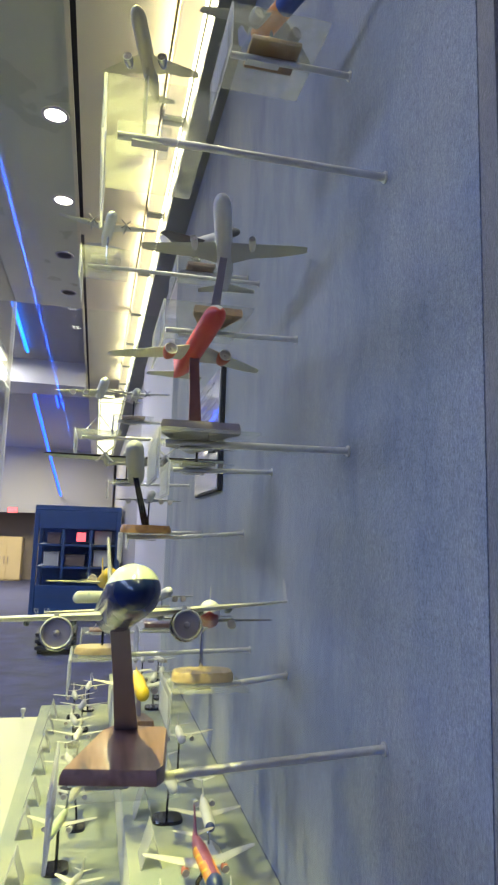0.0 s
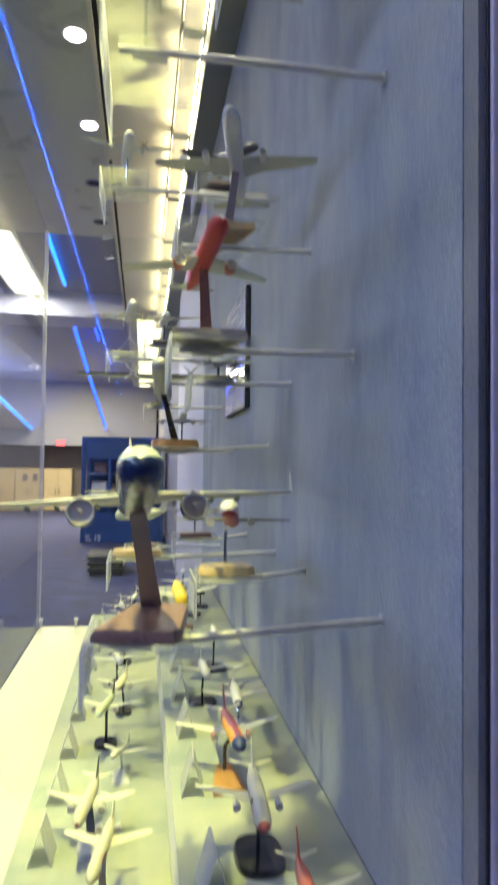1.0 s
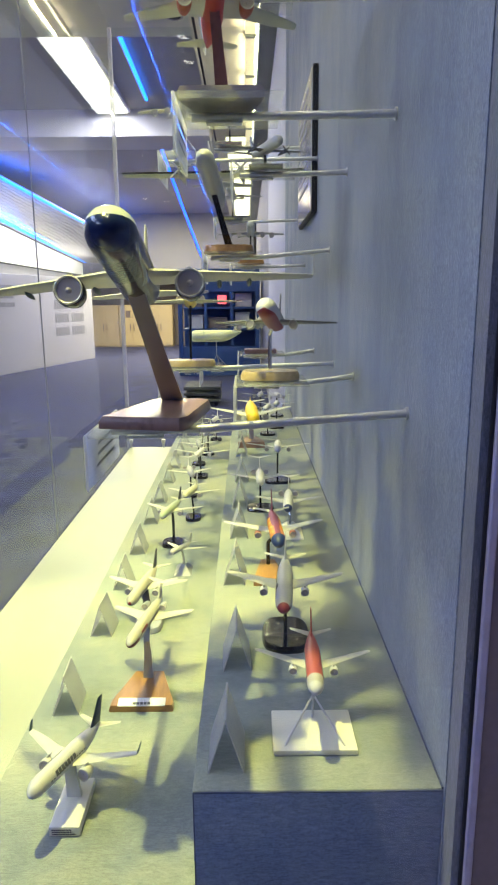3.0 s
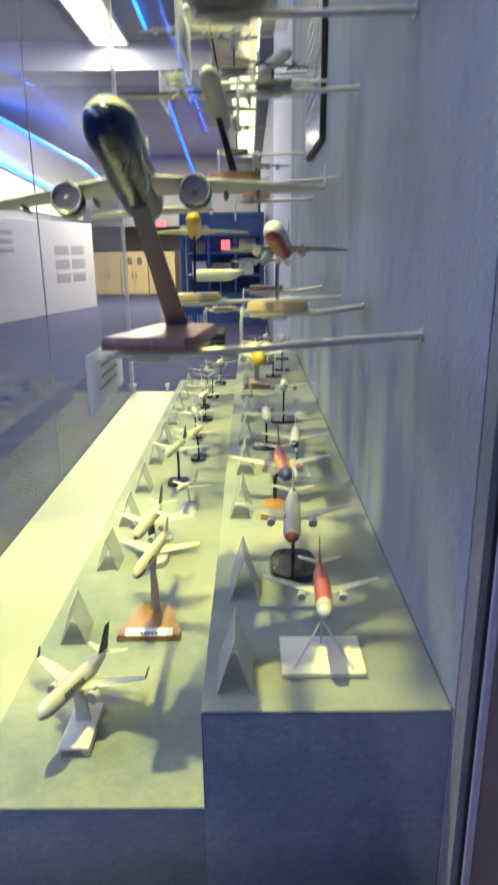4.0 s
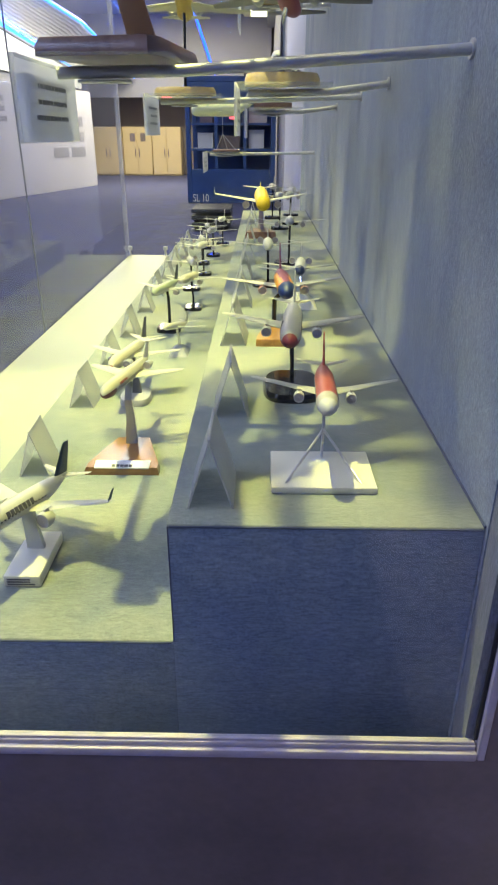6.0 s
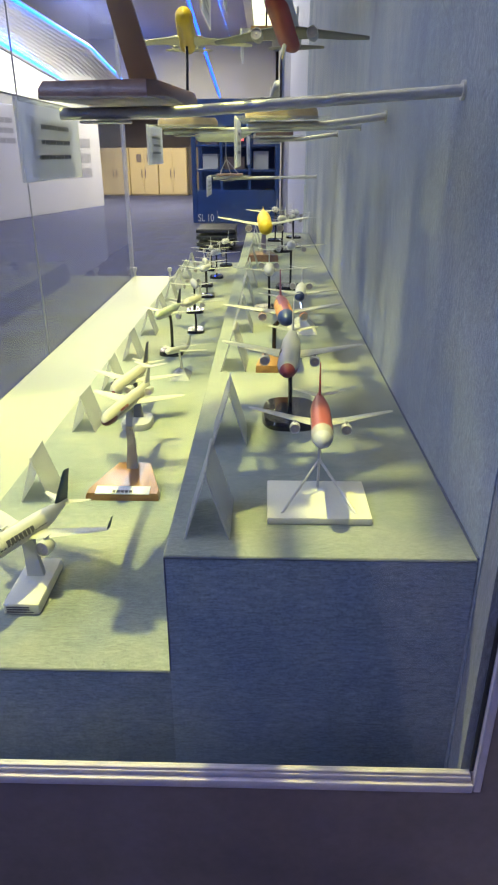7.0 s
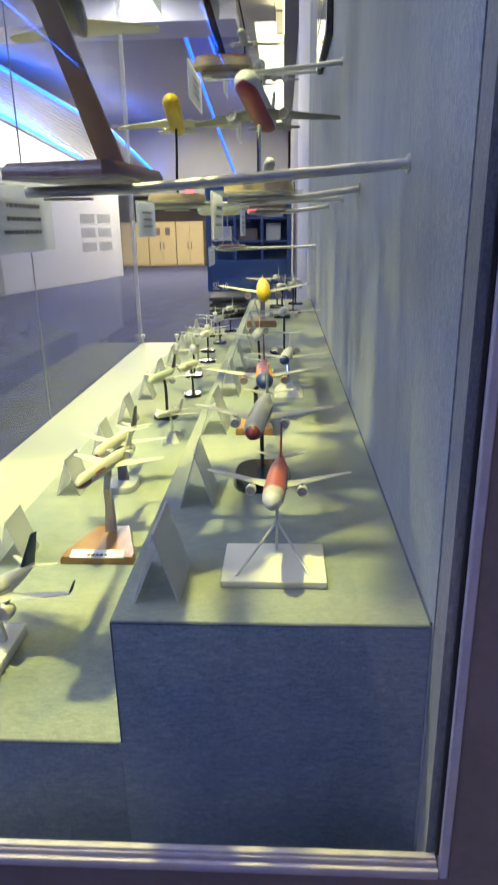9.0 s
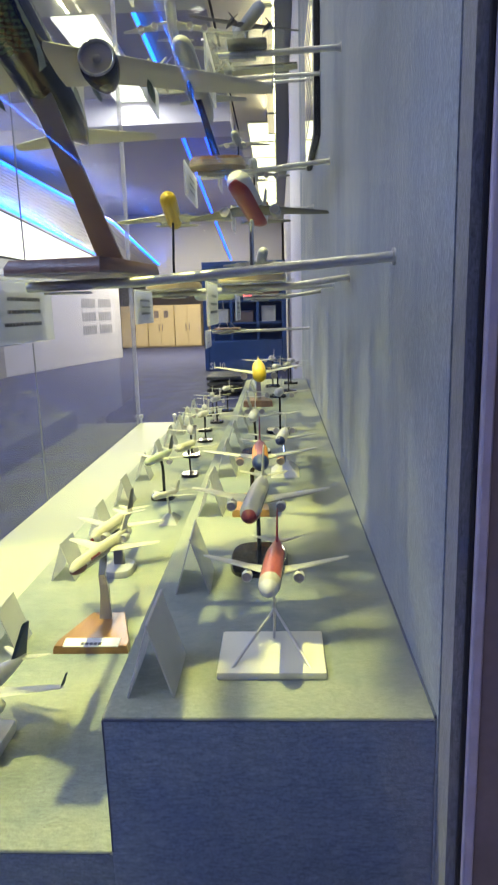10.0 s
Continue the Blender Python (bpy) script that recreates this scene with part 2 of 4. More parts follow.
def loft(bm, rings, cap=True, mat=None):
    """Joins rings of points into a skin. mat(i, j) gives a face's material."""
    vs = [[bm.verts.new(p) for p in r] for r in rings]
    n = len(rings[0])
    for i in range(len(rings) - 1):
        for j in range(n):
            f = bm.faces.new((vs[i][j], vs[i][(j + 1) % n], vs[i + 1][(j + 1) % n], vs[i + 1][j]))
            if mat:
                f.material_index = mat(i, j)
    if cap:
        for r, i in ((vs[0], 0), (vs[-1], len(rings) - 2)):
            f = bm.faces.new(r)
            if mat:
                f.material_index = mat(i, 0)
    return bm


def ring(c, r, ax, n=16, r2=None):
    """A circle of points round the axis ax at c."""
    ax = Vector(ax).normalized()
    u = ax.orthogonal().normalized()
    v = ax.cross(u)
    r2 = r if r2 is None else r2
    return [Vector(c) + u * (r * math.cos(2 * math.pi * k / n)) + v * (r2 * math.sin(2 * math.pi * k / n)) for k in range(n)]


def tube(bm, pts, r, n=10):
    pts = [Vector(p) for p in pts]
    rings = []
    side = None
    for i, p in enumerate(pts):
        d = (pts[min(i + 1, len(pts) - 1)] - pts[max(i - 1, 0)]).normalized()
        if side is None:
            side = d.orthogonal().normalized()
        side = (side - d * side.dot(d)).normalized()
        up = d.cross(side)
        rr = r[i] if isinstance(r, (list, tuple)) else r
        rings.append([p + side * (rr * math.cos(2 * math.pi * k / n)) + up * (rr * math.sin(2 * math.pi * k / n)) for k in range(n)])
    return loft(bm, rings)


def prism(bm, outline, z0, z1, inset=0.0):
    """An upright block on an outline of x, y pairs; inset draws the top in."""
    cx, cy = sum(p[0] for p in outline) / len(outline), sum(p[1] for p in outline) / len(outline)
    k = 1 - inset
    top = [(cx + (x - cx) * k, cy + (y - cy) * k, z1) for x, y in outline]
    h = z0 + (z1 - z0) * 0.55
    return loft(bm, [[(x, y, z0) for x, y in outline], [(x, y, h) for x, y in outline], top])


def moved(bm, m):
    bmesh.ops.transform(bm, matrix=m, verts=bm.verts)
    return bm


def bars(rows, width, height, gap, depth=0.0004, rng=None, fill=(0.5, 1.0)):
    """Lines of unreadable print: plain bars in the x, z plane, facing -y."""
    bm = bmesh.new()
    rng = rng or random.Random(3)
    for i in range(rows):
        z = -i * (height + gap)
        x = -width / 2
        end = width / 2 * rng.uniform(*fill)
        while x < end - 0.01 * width:
            w = min(rng.uniform(0.06, 0.16) * width, end - x)
            box(bm, x, x + w * 0.86, -depth, 0, z - height, z)
            x += w
    return bm


# ---- the hall ----
def setting(name, bm, mat, label="", category=""):
    return tagged(part(name, bm, mat, smooth=False), label, category, "", "structure")


setting("floor_border", boxed(0.662, 5.9, -15.9, 0.700, 0.0, 0.004), M_PALEFLOOR, "pale speckled stone floor beside the carpet", "floor")
setting("floor", boxed(-14, 6, -16, 30, -0.12, 0.0), M_CARPET, "blue-violet carpeted hall floor with soft sheen", "floor")
ceil = boxed(-14, -0.262, -16, 7.4, CEIL, CEIL + 0.25)
box(ceil, 0.9, 6, -16, 7.4, CEIL, CEIL + 0.25)
setting("ceiling", ceil, M_SOFFIT, "grey-green soffit with downlights, warm bounce light in the colour", "ceiling")
setting("ceiling_far", boxed(-14, 6, 7.4, 30, CEIL + 0.16, CEIL + 0.4), M_GREYWALL, "grey far ceiling beyond the soffit", "ceiling")
tro = boxed(-0.205, 0.27, -16, 12.14, CEIL + 0.004, CEIL + 0.15)
box(tro, 0.27, 0.42, -16, 12.14, CEIL + 0.10, CEIL + 0.15)
box(tro, -0.262, -0.236, -16, 12.14, CEIL - 0.006, CEIL + 0.02)
setting("ceiling_trough", tro, M_CREAM, "cream painted light trough along the ceiling", "ceiling")
setting("ceiling_slot", boxed(-0.236, -0.205, -16, 12.14, CEIL + 0.03, CEIL + 0.05), M_SEAL, "dark recessed slot beside the light trough", "ceiling")
setting("ceiling_far_strip", boxed(-0.235, 0.42, 12.16, 22, CEIL + 0.004, CEIL + 0.15), M_CREAM, "cream ceiling strip far along the hall", "ceiling")
setting("ceiling_cross_strip", boxed(-0.232, 0.262, 5.14, 5.40, CEIL - 0.022, CEIL + 0.003), M_CREAM, "cream cover strip across the light trough", "ceiling")
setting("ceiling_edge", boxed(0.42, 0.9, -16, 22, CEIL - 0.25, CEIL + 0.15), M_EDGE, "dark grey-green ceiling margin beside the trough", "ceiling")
setting("ceiling_beam", boxed(-9, -0.264, 10.6, 11.5, CEIL - 0.22, CEIL + 0.16), M_LAV, "pale beam across the hall ceiling", "beam")
setting("wall_back", boxed(-14, 6, 24.0, 24.2, 0, CEIL + 0.2), M_BROWNWALL, "brown-grey back wall of the hall", "wall")
setting("wall_bulkhead", boxed(-9, 0.55, 22.6, 22.8, 2.25, CEIL + 0.16), M_GREYWALL, "grey bulkhead over the far end of the hall", "wall")
setting("wall_behind", boxed(-14, 6, -16.2, -16, 0, CEIL + 0.2), M_GREYWALL, "grey wall of the hall", "wall")
setting("wall_west", boxed(-14.2, -14, -16, 30, 0, CEIL + 0.2), M_GREYWALL, "grey wall of the hall", "wall")
setting("wall_east", boxed(6, 6.2, -16, 30, 0, CEIL + 0.2), M_GREYWALL, "grey wall of the hall", "wall")
setting("wall_pale", boxed(0.58, 0.85, 5.085, 9.0, 0, CEIL - 0.251), M_LAV, "pale lavender wall past the case", "wall")
setting("wall_blue", boxed(0.62, 0.85, 9.0, 22.6, 0, CEIL - 0.251), M_GREYWALL, "grey wall far along the hall", "wall")
setting("wall_panel", boxed(0.6025, 0.688, 0.7125, 0.85, 0.4917, CEIL), M_DARK, "dark laminate panel beside the display case", "wall")
setting("wall_side", boxed(0.69, 6, 0.716, 0.85, 0, CEIL), M_FRAME, "purple-grey wall beside the display case", "wall")

# fluorescent tubes in the trough, one luminaire behind the other
tl = thing("tube_luminaire", pose(0.345, 2.99, CEIL - 0.025), "glowing warm fluorescent tube luminaire in the ceiling trough", "light", "tube luminaires")
part("diffuser", boxed(-0.055, 0.055, -0.56, 0.56, -0.03, 0.0, 0.006), M_TUBE, tl, "glowing diffuser")
part("tube", tube(bmesh.new(), [(0.058, -0.55, -0.026), (0.058, 0.55, -0.026)], 0.008, 8), M_TUBEHOT, tl, "bright fluorescent tube")
part("housing", boxed(-0.065, 0.065, -0.575, 0.575, 0.001, 0.124), M_CREAM, tl)
for end in (-0.585, 0.585):
    part("end_cap", boxed(-0.06, 0.06, end - 0.02, end + 0.02, -0.035, 0.03, 0.004), M_SOFFIT, tl, "dark end cap")
for k in range(-6, 8):
    if k:
        copy_thing(tl, pose(0.345, 2.99 + 1.22 * k, CEIL - 0.025))

# unseen fixture added round the bluish fill lamp
hp = thing("ceiling_light_panel", pose(-3.2, 0.2, CEIL - 0.012), "unseen bluish-white ceiling panel added for its fill light", "light", "ceiling light panels")
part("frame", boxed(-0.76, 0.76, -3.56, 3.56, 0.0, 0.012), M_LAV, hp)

# downlights in the soffit
bm = bmesh.new()
loft(bm, [ring((0, 0, 0.0), 0.085, (0, 0, 1), 24), ring((0, 0, -0.008), 0.082, (0, 0, 1), 24), ring((0, 0, -0.008), 0.066, (0, 0, 1), 24), ring((0, 0, -0.002), 0.064, (0, 0, 1), 24)], cap=False)
dl = thing("downlight", pose(-0.35, 3.81, CEIL - 0.001), "round recessed ceiling downlight, switched on", "light", "downlights")
part("trim_ring", bm, M_ALU, dl)
part("lens", loft(bmesh.new(), [ring((0, 0, -0.004), 0.064, (0, 0, 1), 24), ring((0, 0, -0.001), 0.064, (0, 0, 1), 24)]), M_DOWN, dl, "glowing lens").visible_shadow = False
copy_thing(dl, pose(-0.35, 4.88, CEIL - 0.001))
# unseen fixture added for the spot over the pale floor
copy_thing(dl, pose(1.45, -0.55, CEIL - 0.001))
for y in (1.22, 1.95, 2.78):
    copy_thing(dl, pose(-0.35, y, CEIL - 0.001))
bm = loft(bmesh.new(), [ring((0, 0, 0.0), 0.085, (0, 0, 1), 24), ring((0, 0, -0.008), 0.082, (0, 0, 1), 24), ring((0, 0, -0.008), 0.066, (0, 0, 1), 24), ring((0, 0, -0.002), 0.064, (0, 0, 1), 24)], cap=False)
do = thing("downlight", pose(-0.39, 5.93, CEIL - 0.001), "round recessed ceiling downlight, switched off", "light", "downlights")
part("trim_ring", bm, M_GREYWALL, do)
part("lens", loft(bmesh.new(), [ring((0, 0, -0.004), 0.064, (0, 0, 1), 24), ring((0, 0, -0.001), 0.064, (0, 0, 1), 24)]), M_SEAL, do, "dark lens")
copy_thing(do, pose(-0.39, 6.91, CEIL - 0.001))

# two glowing panels standing in for trough lights mirrored in the front pane
for x0, x1, y0, y1, z in ((-1.96, -1.44, 7.45, 9.2, CEIL + 0.1), (-1.96, -1.44, 9.24, 10.55, CEIL + 0.1)):
    lp = thing("ceiling_light_panel", pose((x0 + x1) / 2, (y0 + y1) / 2, z), "bright white panel standing in for a reflection in the glass", "light", "ceiling light panels")
    w, d = (x1 - x0) / 2, (y1 - y0) / 2
    part("diffuser", boxed(-w + 0.03, w - 0.03, -d + 0.03, d - 0.03, -0.02, 0.0), M_PANELGLOW, lp, "glowing diffuser")
    part("frame", boxed(-w, w, -d, d, 0.001, 0.06), M_LAV, lp)

fl = thing("ceiling_light_panel", pose(0.18, 12.15, CEIL - 0.02), "warm cream luminous panel in the far ceiling strip", "light", "far ceiling panels")
part("diffuser", boxed(-0.22, 0.22, -0.56, 0.56, -0.015, 0.0), M_FARGLOW, fl, "glowing diffuser")
part("frame", boxed(-0.235, 0.235, -0.60, 0.60, 0.001, 0.02), M_SOFFIT, fl)
for k in range(1, 8):
    copy_thing(fl, pose(0.18, 12.15 + 1.28 * k, CEIL - 0.02))


def led(points, r, label, mat=None):
    ob = thing("led_strip", pose(*points[0]), label, "light", "blue led strips")
    part("strip", tube(bmesh.new(), [Vector(p) - Vector(points[0]) for p in points], r, 6), mat or M_LED, ob)
    part("rail", tube(bmesh.new(), [Vector(p) - Vector(points[0]) + Vector((-r * 1.5, 0, r * 1.6)) for p in points], r, 6), M_ALU, ob)


BLUELED = "thin glowing blue led strip along the ceiling"
led([(-0.75, -2.2, 4.225), (-0.75, -15.8, 4.225)], 0.008, BLUELED, M_LEDCORE)
led([(-3.37, -8.2, 4.225), (-3.55, -13.2, 4.225)], 0.010, BLUELED, M_LEDCORE)
led([(-0.86, 11.6, 4.365), (-0.9, 14.5, 4.365)], 0.016, BLUELED)
led([(-1.05, 7.5, 4.34), (-1.10, 9.9, 4.34)], 0.024, BLUELED, M_LEDHOT)
led([(-1.22, 12.0, 4.3), (-1.20, 16.0, 3.75), (-1.13, 22.4, 2.85)], 0.03, BLUELED)
HIGH = [(-5.10, 6.0, 4.28), (-5.10, 12.7, 4.28), (-4.55, 15.5, 3.95), (-3.95, 18.0, 3.60), (-3.60, 22.4, 2.80)]
DEEP = [(-5.12, 6.0, 3.90), (-5.12, 12.7, 3.44), (-5.12, 15.5, 3.28), (-5.12, 18.0, 3.12), (-5.12, 22.4, 2.86)]


def strip_lamp(a, b, aim, power):
    """The light of one straight piece of led strip, thrown towards aim."""
    a, b = Vector(a), Vector(b)
    y = (b - a).normalized()
    z = -(Vector(aim) - y * Vector(aim).dot(y)).normalized()
    x = y.cross(z)
    m = Matrix((x, y, z)).transposed().to_4x4()
    m.translation = (a + b) / 2
    panel_lamp("led_lamp", m, 0.04, (b - a).length, power, (0.0, 0.13, 1.0))


for line, dx, dz in ((HIGH, 0.14, -0.02), (DEEP, 0.16, 0.05)):
    for a, b in ((line[0], line[1]), (line[1], line[3]), (line[3], line[4])):
        off = Vector((dx, 0, dz))
        strip_lamp(Vector(a) + off, Vector(b) + off, (-0.6, 0, 1), 42)
led([(x + 0.06, y, z - 0.03) for x, y, z in HIGH], 0.034, "bright blue led strip on the vault's upper edge", M_LEDHOT)
led([(x + 0.07, y, z) for x, y, z in DEEP], 0.034, "bright blue led strip on the vault's lower edge", M_LEDHOT)

# slatted vault and light box along the far side of the hall
cv = thing("ceiling_vault", pose(0, 0, 0), "pale slatted ceiling vault over a glowing white light box", "ceiling vault")
for k in range(14):
    f = (k + 0.5) / 14
    part("slat", tube(bmesh.new(), [Vector(a).lerp(Vector(c), f) for a, c in zip(HIGH, DEEP)], 0.040, 8), M_SLAT, cv)
part("backing", loft(bmesh.new(), [[Vector(a) + Vector((-0.06, 0, 0.05)), Vector(c) + Vector((-0.06, 0, 0.02)), Vector(c) + Vector((-0.12, 0, 0.02)), Vector(a) + Vector((-0.12, 0, 0.08))] for a, c in zip(HIGH, DEEP)]), M_SLAT, cv)
part("light_box", loft(bmesh.new(), [[(x, p[1], 2.46), (x + 0.05, p[1], 2.46), (x + 0.05, p[1], p[2] - 0.05), (x, p[1], p[2] - 0.05)] for p in DEEP for x in (-5.2,)]), M_COVEGLOW, cv, "glowing white light box")
setting("wall_far_side", boxed(-5.5, -5.3, 5.5, 22.6, 0, 2.44), M_GREYWALL, "grey wall under the light cove", "wall")

# exhibition wall with captions
ang = math.degrees(math.atan2(5.2, 1.24))
xw = thing("exhibition_wall", pose(-5.45, 12.9, 0, 0, 0, ang), "white free-standing exhibition wall with grey printed captions", "exhibition wall")
part("board", boxed(0, 6.0, 0.0, 0.12, 0, 2.2, 0.01), M_LAV, xw)
part("title_print", moved(bars(3, 1.3, 0.10, 0.09, 0.004, random.Random(5)), pose(1.6, -0.001, 1.95)), M_GREYWALL, xw, "rows of grey print")
for kx in range(2):
    for kz in range(3):
        bm = bmesh.new()
        for r in range(6):
            box(bm, 0.85 * kx + 3.9 + r * 0.12, 0.85 * kx + 3.99 + r * 0.12, -0.006, 0, 0.72 + 0.34 * kz, 0.94 + 0.34 * kz)
        part("caption_print", bm, M_GREYWALL, xw, "grey printed caption blocks")

# plywood cupboards
for i, x in enumerate((-5.15, -4.2, -3.25)):
    cb = thing("cupboard", pose(x, 23.3, 0), "pale plywood double-door cupboard against the back wall", "cupboard", "cupboards")
    part("body", boxed(0, 0.93, 0.03, 0.6, 0, 1.45, 0.01), M_PLY, cb)
    for s in (0, 1):
        door = part("door", boxed(0.01 + 0.46 * s, 0.455 + 0.46 * s, 0.0, 0.028, 0.04, 1.43, 0.006), M_PLY, cb)
        part("handle", boxed(0.38 + 0.12 * s, 0.41 + 0.12 * s, -0.03, -0.001, 0.55, 0.8, 0.004), M_DARK, door, "dark handle")
        if i == 1:
            part("vent", boxed(0.24 + 0.34 * s, 0.40 + 0.34 * s, -0.01, -0.001, 1.02, 1.26), M_DARK, door, "dark square vent")

ex = thing("exit_sign", pose(-2.62, 22.55, 2.32), "small glowing red exit sign", "sign")
part("case", boxed(-0.16, 0.16, 0.0, 0.05, -0.1, 0.1, 0.008), M_DARK, ex)
part("face", boxed(-0.145, 0.145, -0.008, -0.001, -0.085, 0.085), M_REDGLOW, ex, "glowing red face")

# blue steel freight rack
rk = thing("freight_rack", pose(-1.16, 13.9, 0), "blue painted steel freight rack with dark shelves and boxes", "freight rack")
W, D, Ht = 1.72, 1.5, 2.12
for x in (0.0, W - 0.09):
    for y in (0.0, D - 0.09):
        part("post", boxed(x, x + 0.09, y, y + 0.09, 0, Ht, 0.008), M_BLUESTEEL, rk)
part("front_sill", boxed(0.092, W - 0.092, 0.0, 0.05, 0.0, 0.62, 0.006), M_BLUESTEEL, rk)
part("roof", boxed(0, W, 0, D, Ht + 0.001, Ht + 0.1, 0.01), M_BLUESTEEL, rk)
part("back_panel", boxed(0.092, W - 0.092, D - 0.03, D, 0, Ht, 0), M_BLUESTEEL, rk)
for z in (0.95, 1.4):
    part("shelf", boxed(0.092, W - 0.092, 0.03, D - 0.04, z, z + 0.04, 0.004), M_BLUESTEEL, rk)
part("header", boxed(0.092, W - 0.092, 0.0, 0.05, 1.75, Ht, 0.006), M_BLUESTEEL, rk)
for x in (0.55, 1.1):
    part("mullion", boxed(x, x + 0.06, 0.0, 0.05, 0.622, 1.748, 0.004), M_BLUESTEEL, rk)
# given the exit sign's emission, so the placard glows without a lamp
part("red_placard", boxed(0.84, 1.02, -0.012, -0.001, 1.50, 1.68), M_REDGLOW, rk, "small red and white placard with an added glow")
txt = bpy.data.curves.new("marking", "FONT")
txt.body, txt.size, txt.extrude = "SL 10", 0.2, 0.002
mk = new("marking", txt)
txt.materials.append(M_PAPER)
mk.parent, mk.matrix_basis = rk, pose(0.10, -0.004, 0.03, 90, 0, 0) @ Matrix.Diagonal((0.72, 1, 1, 1))
mk["label"] = "white stencilled marking"
for i, (x, z, w, h, m) in enumerate(((0.2, 0.99, 0.3, 0.25, M_PAPER), (0.62, 0.99, 0.4, 0.2, M_DARK), (1.2, 0.99, 0.3, 0.3, M_PAPER), (0.25, 1.44, 0.25, 0.2, M_DARK), (1.2, 1.44, 0.35, 0.25, M_LAV))):
    bx = thing("storage_box", pose(-1.16 + x, 14.2, z), "storage box standing on the freight rack's shelf", "box", "boxes on the rack")
    part("carton", boxed(0, w, 0, 0.4, 0, h, 0.006), m, bx)
    part("lid", boxed(-0.005, w + 0.005, -0.005, 0.405, h + 0.001, h + 0.03, 0.004), m, bx)
ct = thing("flat_cart", pose(-0.68, 9.7, 0), "low dark slatted cart parked on the carpet", "cart")
for k in range(3):
    part("slat", boxed(0, 0.55, 0.0, 0.8, 0.07 + 0.09 * k, 0.12 + 0.09 * k, 0.008), M_CART, ct)
for x in (0.03, 0.46):
    for y in (0.1, 0.62):
        part("caster", tube(bmesh.new(), [(x, y + 0.03, 0.034), (x + 0.05, y + 0.03, 0.034)], 0.034, 12), M_SEAL, ct)
        part("block", boxed(x, x + 0.06, y, y + 0.06, 0.121, 0.159), M_SEAL, ct)

# ---- the display case ----
WX, Y0, Y1, FX = 0.575, 0.72, 4.68, -0.61
UP, LOW, BASE, GTOP = 0.815, 0.63, 0.50, 3.32


def rounded_block(x0, x1, y0, y1, z0, z1, r=0.006):
    return boxed(x0, x1, y0, y1, z0, z1, r, seg=3)


setting("case_plinth", boxed(FX, 0.597, Y0 + 0.002, Y1, 0, 0.44), M_DARK, "dark laminate plinth under the display case", "plinth")
setting("case_sill", boxed(FX + 0.012, WX - 0.002, Y0 + 0.03, 0.7775, 0.441, 0.455), M_FACECLOTH_SHADED, "blue cloth strip behind the end pane", "sill")
setting("case_floor", boxed(FX + 0.012, WX - 0.002, 0.802, Y1 - 0.012, 0.441, BASE), M_BASEWHITE, "white laminate floor of the display case", "case floor")
setting("wall_cloth", boxed(WX, 0.60, 0.772, 5.08, 0.441, CEIL - 0.251), M_WALLCLOTH, "blue cloth-covered back wall of the case", "wall")
setting("wall_return", boxed(WX + 0.0015, 0.60, 0.7265, 0.771, 0.441, CEIL - 0.251), M_RETURN, "cloth edge at the end of the back wall", "wall")


def deck(name, x0, x1, z1, label):
    d = thing(name, pose(0, 0, 0), label, "display step")
    part("front_face", rounded_block(x0, x1, 0.778, 0.800, 0.4555, z1 - 0.0042, 0.0006), M_FACECLOTH_SHADED, d)
    part("top", rounded_block(x0, x1, 0.7785, Y1 - 0.25, z1 - 0.004, z1, 0.0018), M_DECKCLOTH_LIT, d)
    part("body", boxed(x0 + 0.0005, x1 - 0.0005, 0.801, Y1 - 0.2505, BASE, z1 - 0.0045), M_SIDECLOTH, d)
    part("piping", tube(bmesh.new(), [(x0 + 0.003, 0.7785, z1 - 0.003), (x1 - 0.003, 0.7785, z1 - 0.003)], 0.0016, 6), M_PIPING, d, "dark seam piping")
    part("piping", tube(bmesh.new(), [(x0 + 0.001, 0.7785, z1 - 0.003), (x0 + 0.001, 0.7785, LOW if z1 > LOW else 0.456)], 0.0012, 6), M_PIPING, d, "dark seam piping")


setting("wall_seam", tube(bmesh.new(), [(WX - 0.001, 0.779, UP + 0.001), (WX - 0.001, Y1 - 0.25, UP + 0.001)], 0.0022, 6), M_PIPING, "dark seam where the upper step meets the cloth wall", "trim")
deck("lower_step", -0.225, 0.1834, LOW, "lower display step covered in woven blue-grey cloth")
deck("upper_step", 0.1835, WX - 0.001, UP, "upper display step covered in woven blue-grey cloth")

# frame of the end pane
fr = thing("display_case", pose(0, Y0, 0), "long glass display case with slim aluminium rails", "display case")
part("bottom_rail", boxed(FX, 0.5905, -0.012, 0.010, 0.492, 0.507, 0.003, seg=2), M_ALU, fr)
part("rail_step", boxed(FX, 0.588, -0.007, 0.008, 0.5072, 0.5165, 0.002, seg=2), M_ALU, fr)
part("rail_lip", boxed(FX, 0.586, -0.005, -0.0005, 0.5167, 0.5215, 0.0012), M_ALU, fr)
part("side_rail", boxed(0.591, 0.602, -0.0105, 0.012, 0.492, CEIL - 0.3, 0.002), M_ALU, fr)
part("seal", boxed(0.5862, 0.5907, -0.002, 0.0040, 0.5215, CEIL - 0.3, 0.001), M_SEAL, fr, "black rubber seal")
part("kick_panel", boxed(FX, 0.688, -0.0075, -0.001, 0.0, 0.4915), M_DARK, fr, "dark laminate kick panel")


def pane(x0, x1, y0, y1, z0, z1, label):
    g = part("pane", boxed(x0, x1, y0 - Y0, y1 - Y0, z0, z1), M_GLASS, fr, label, smooth=False)
    g.visible_shadow = False


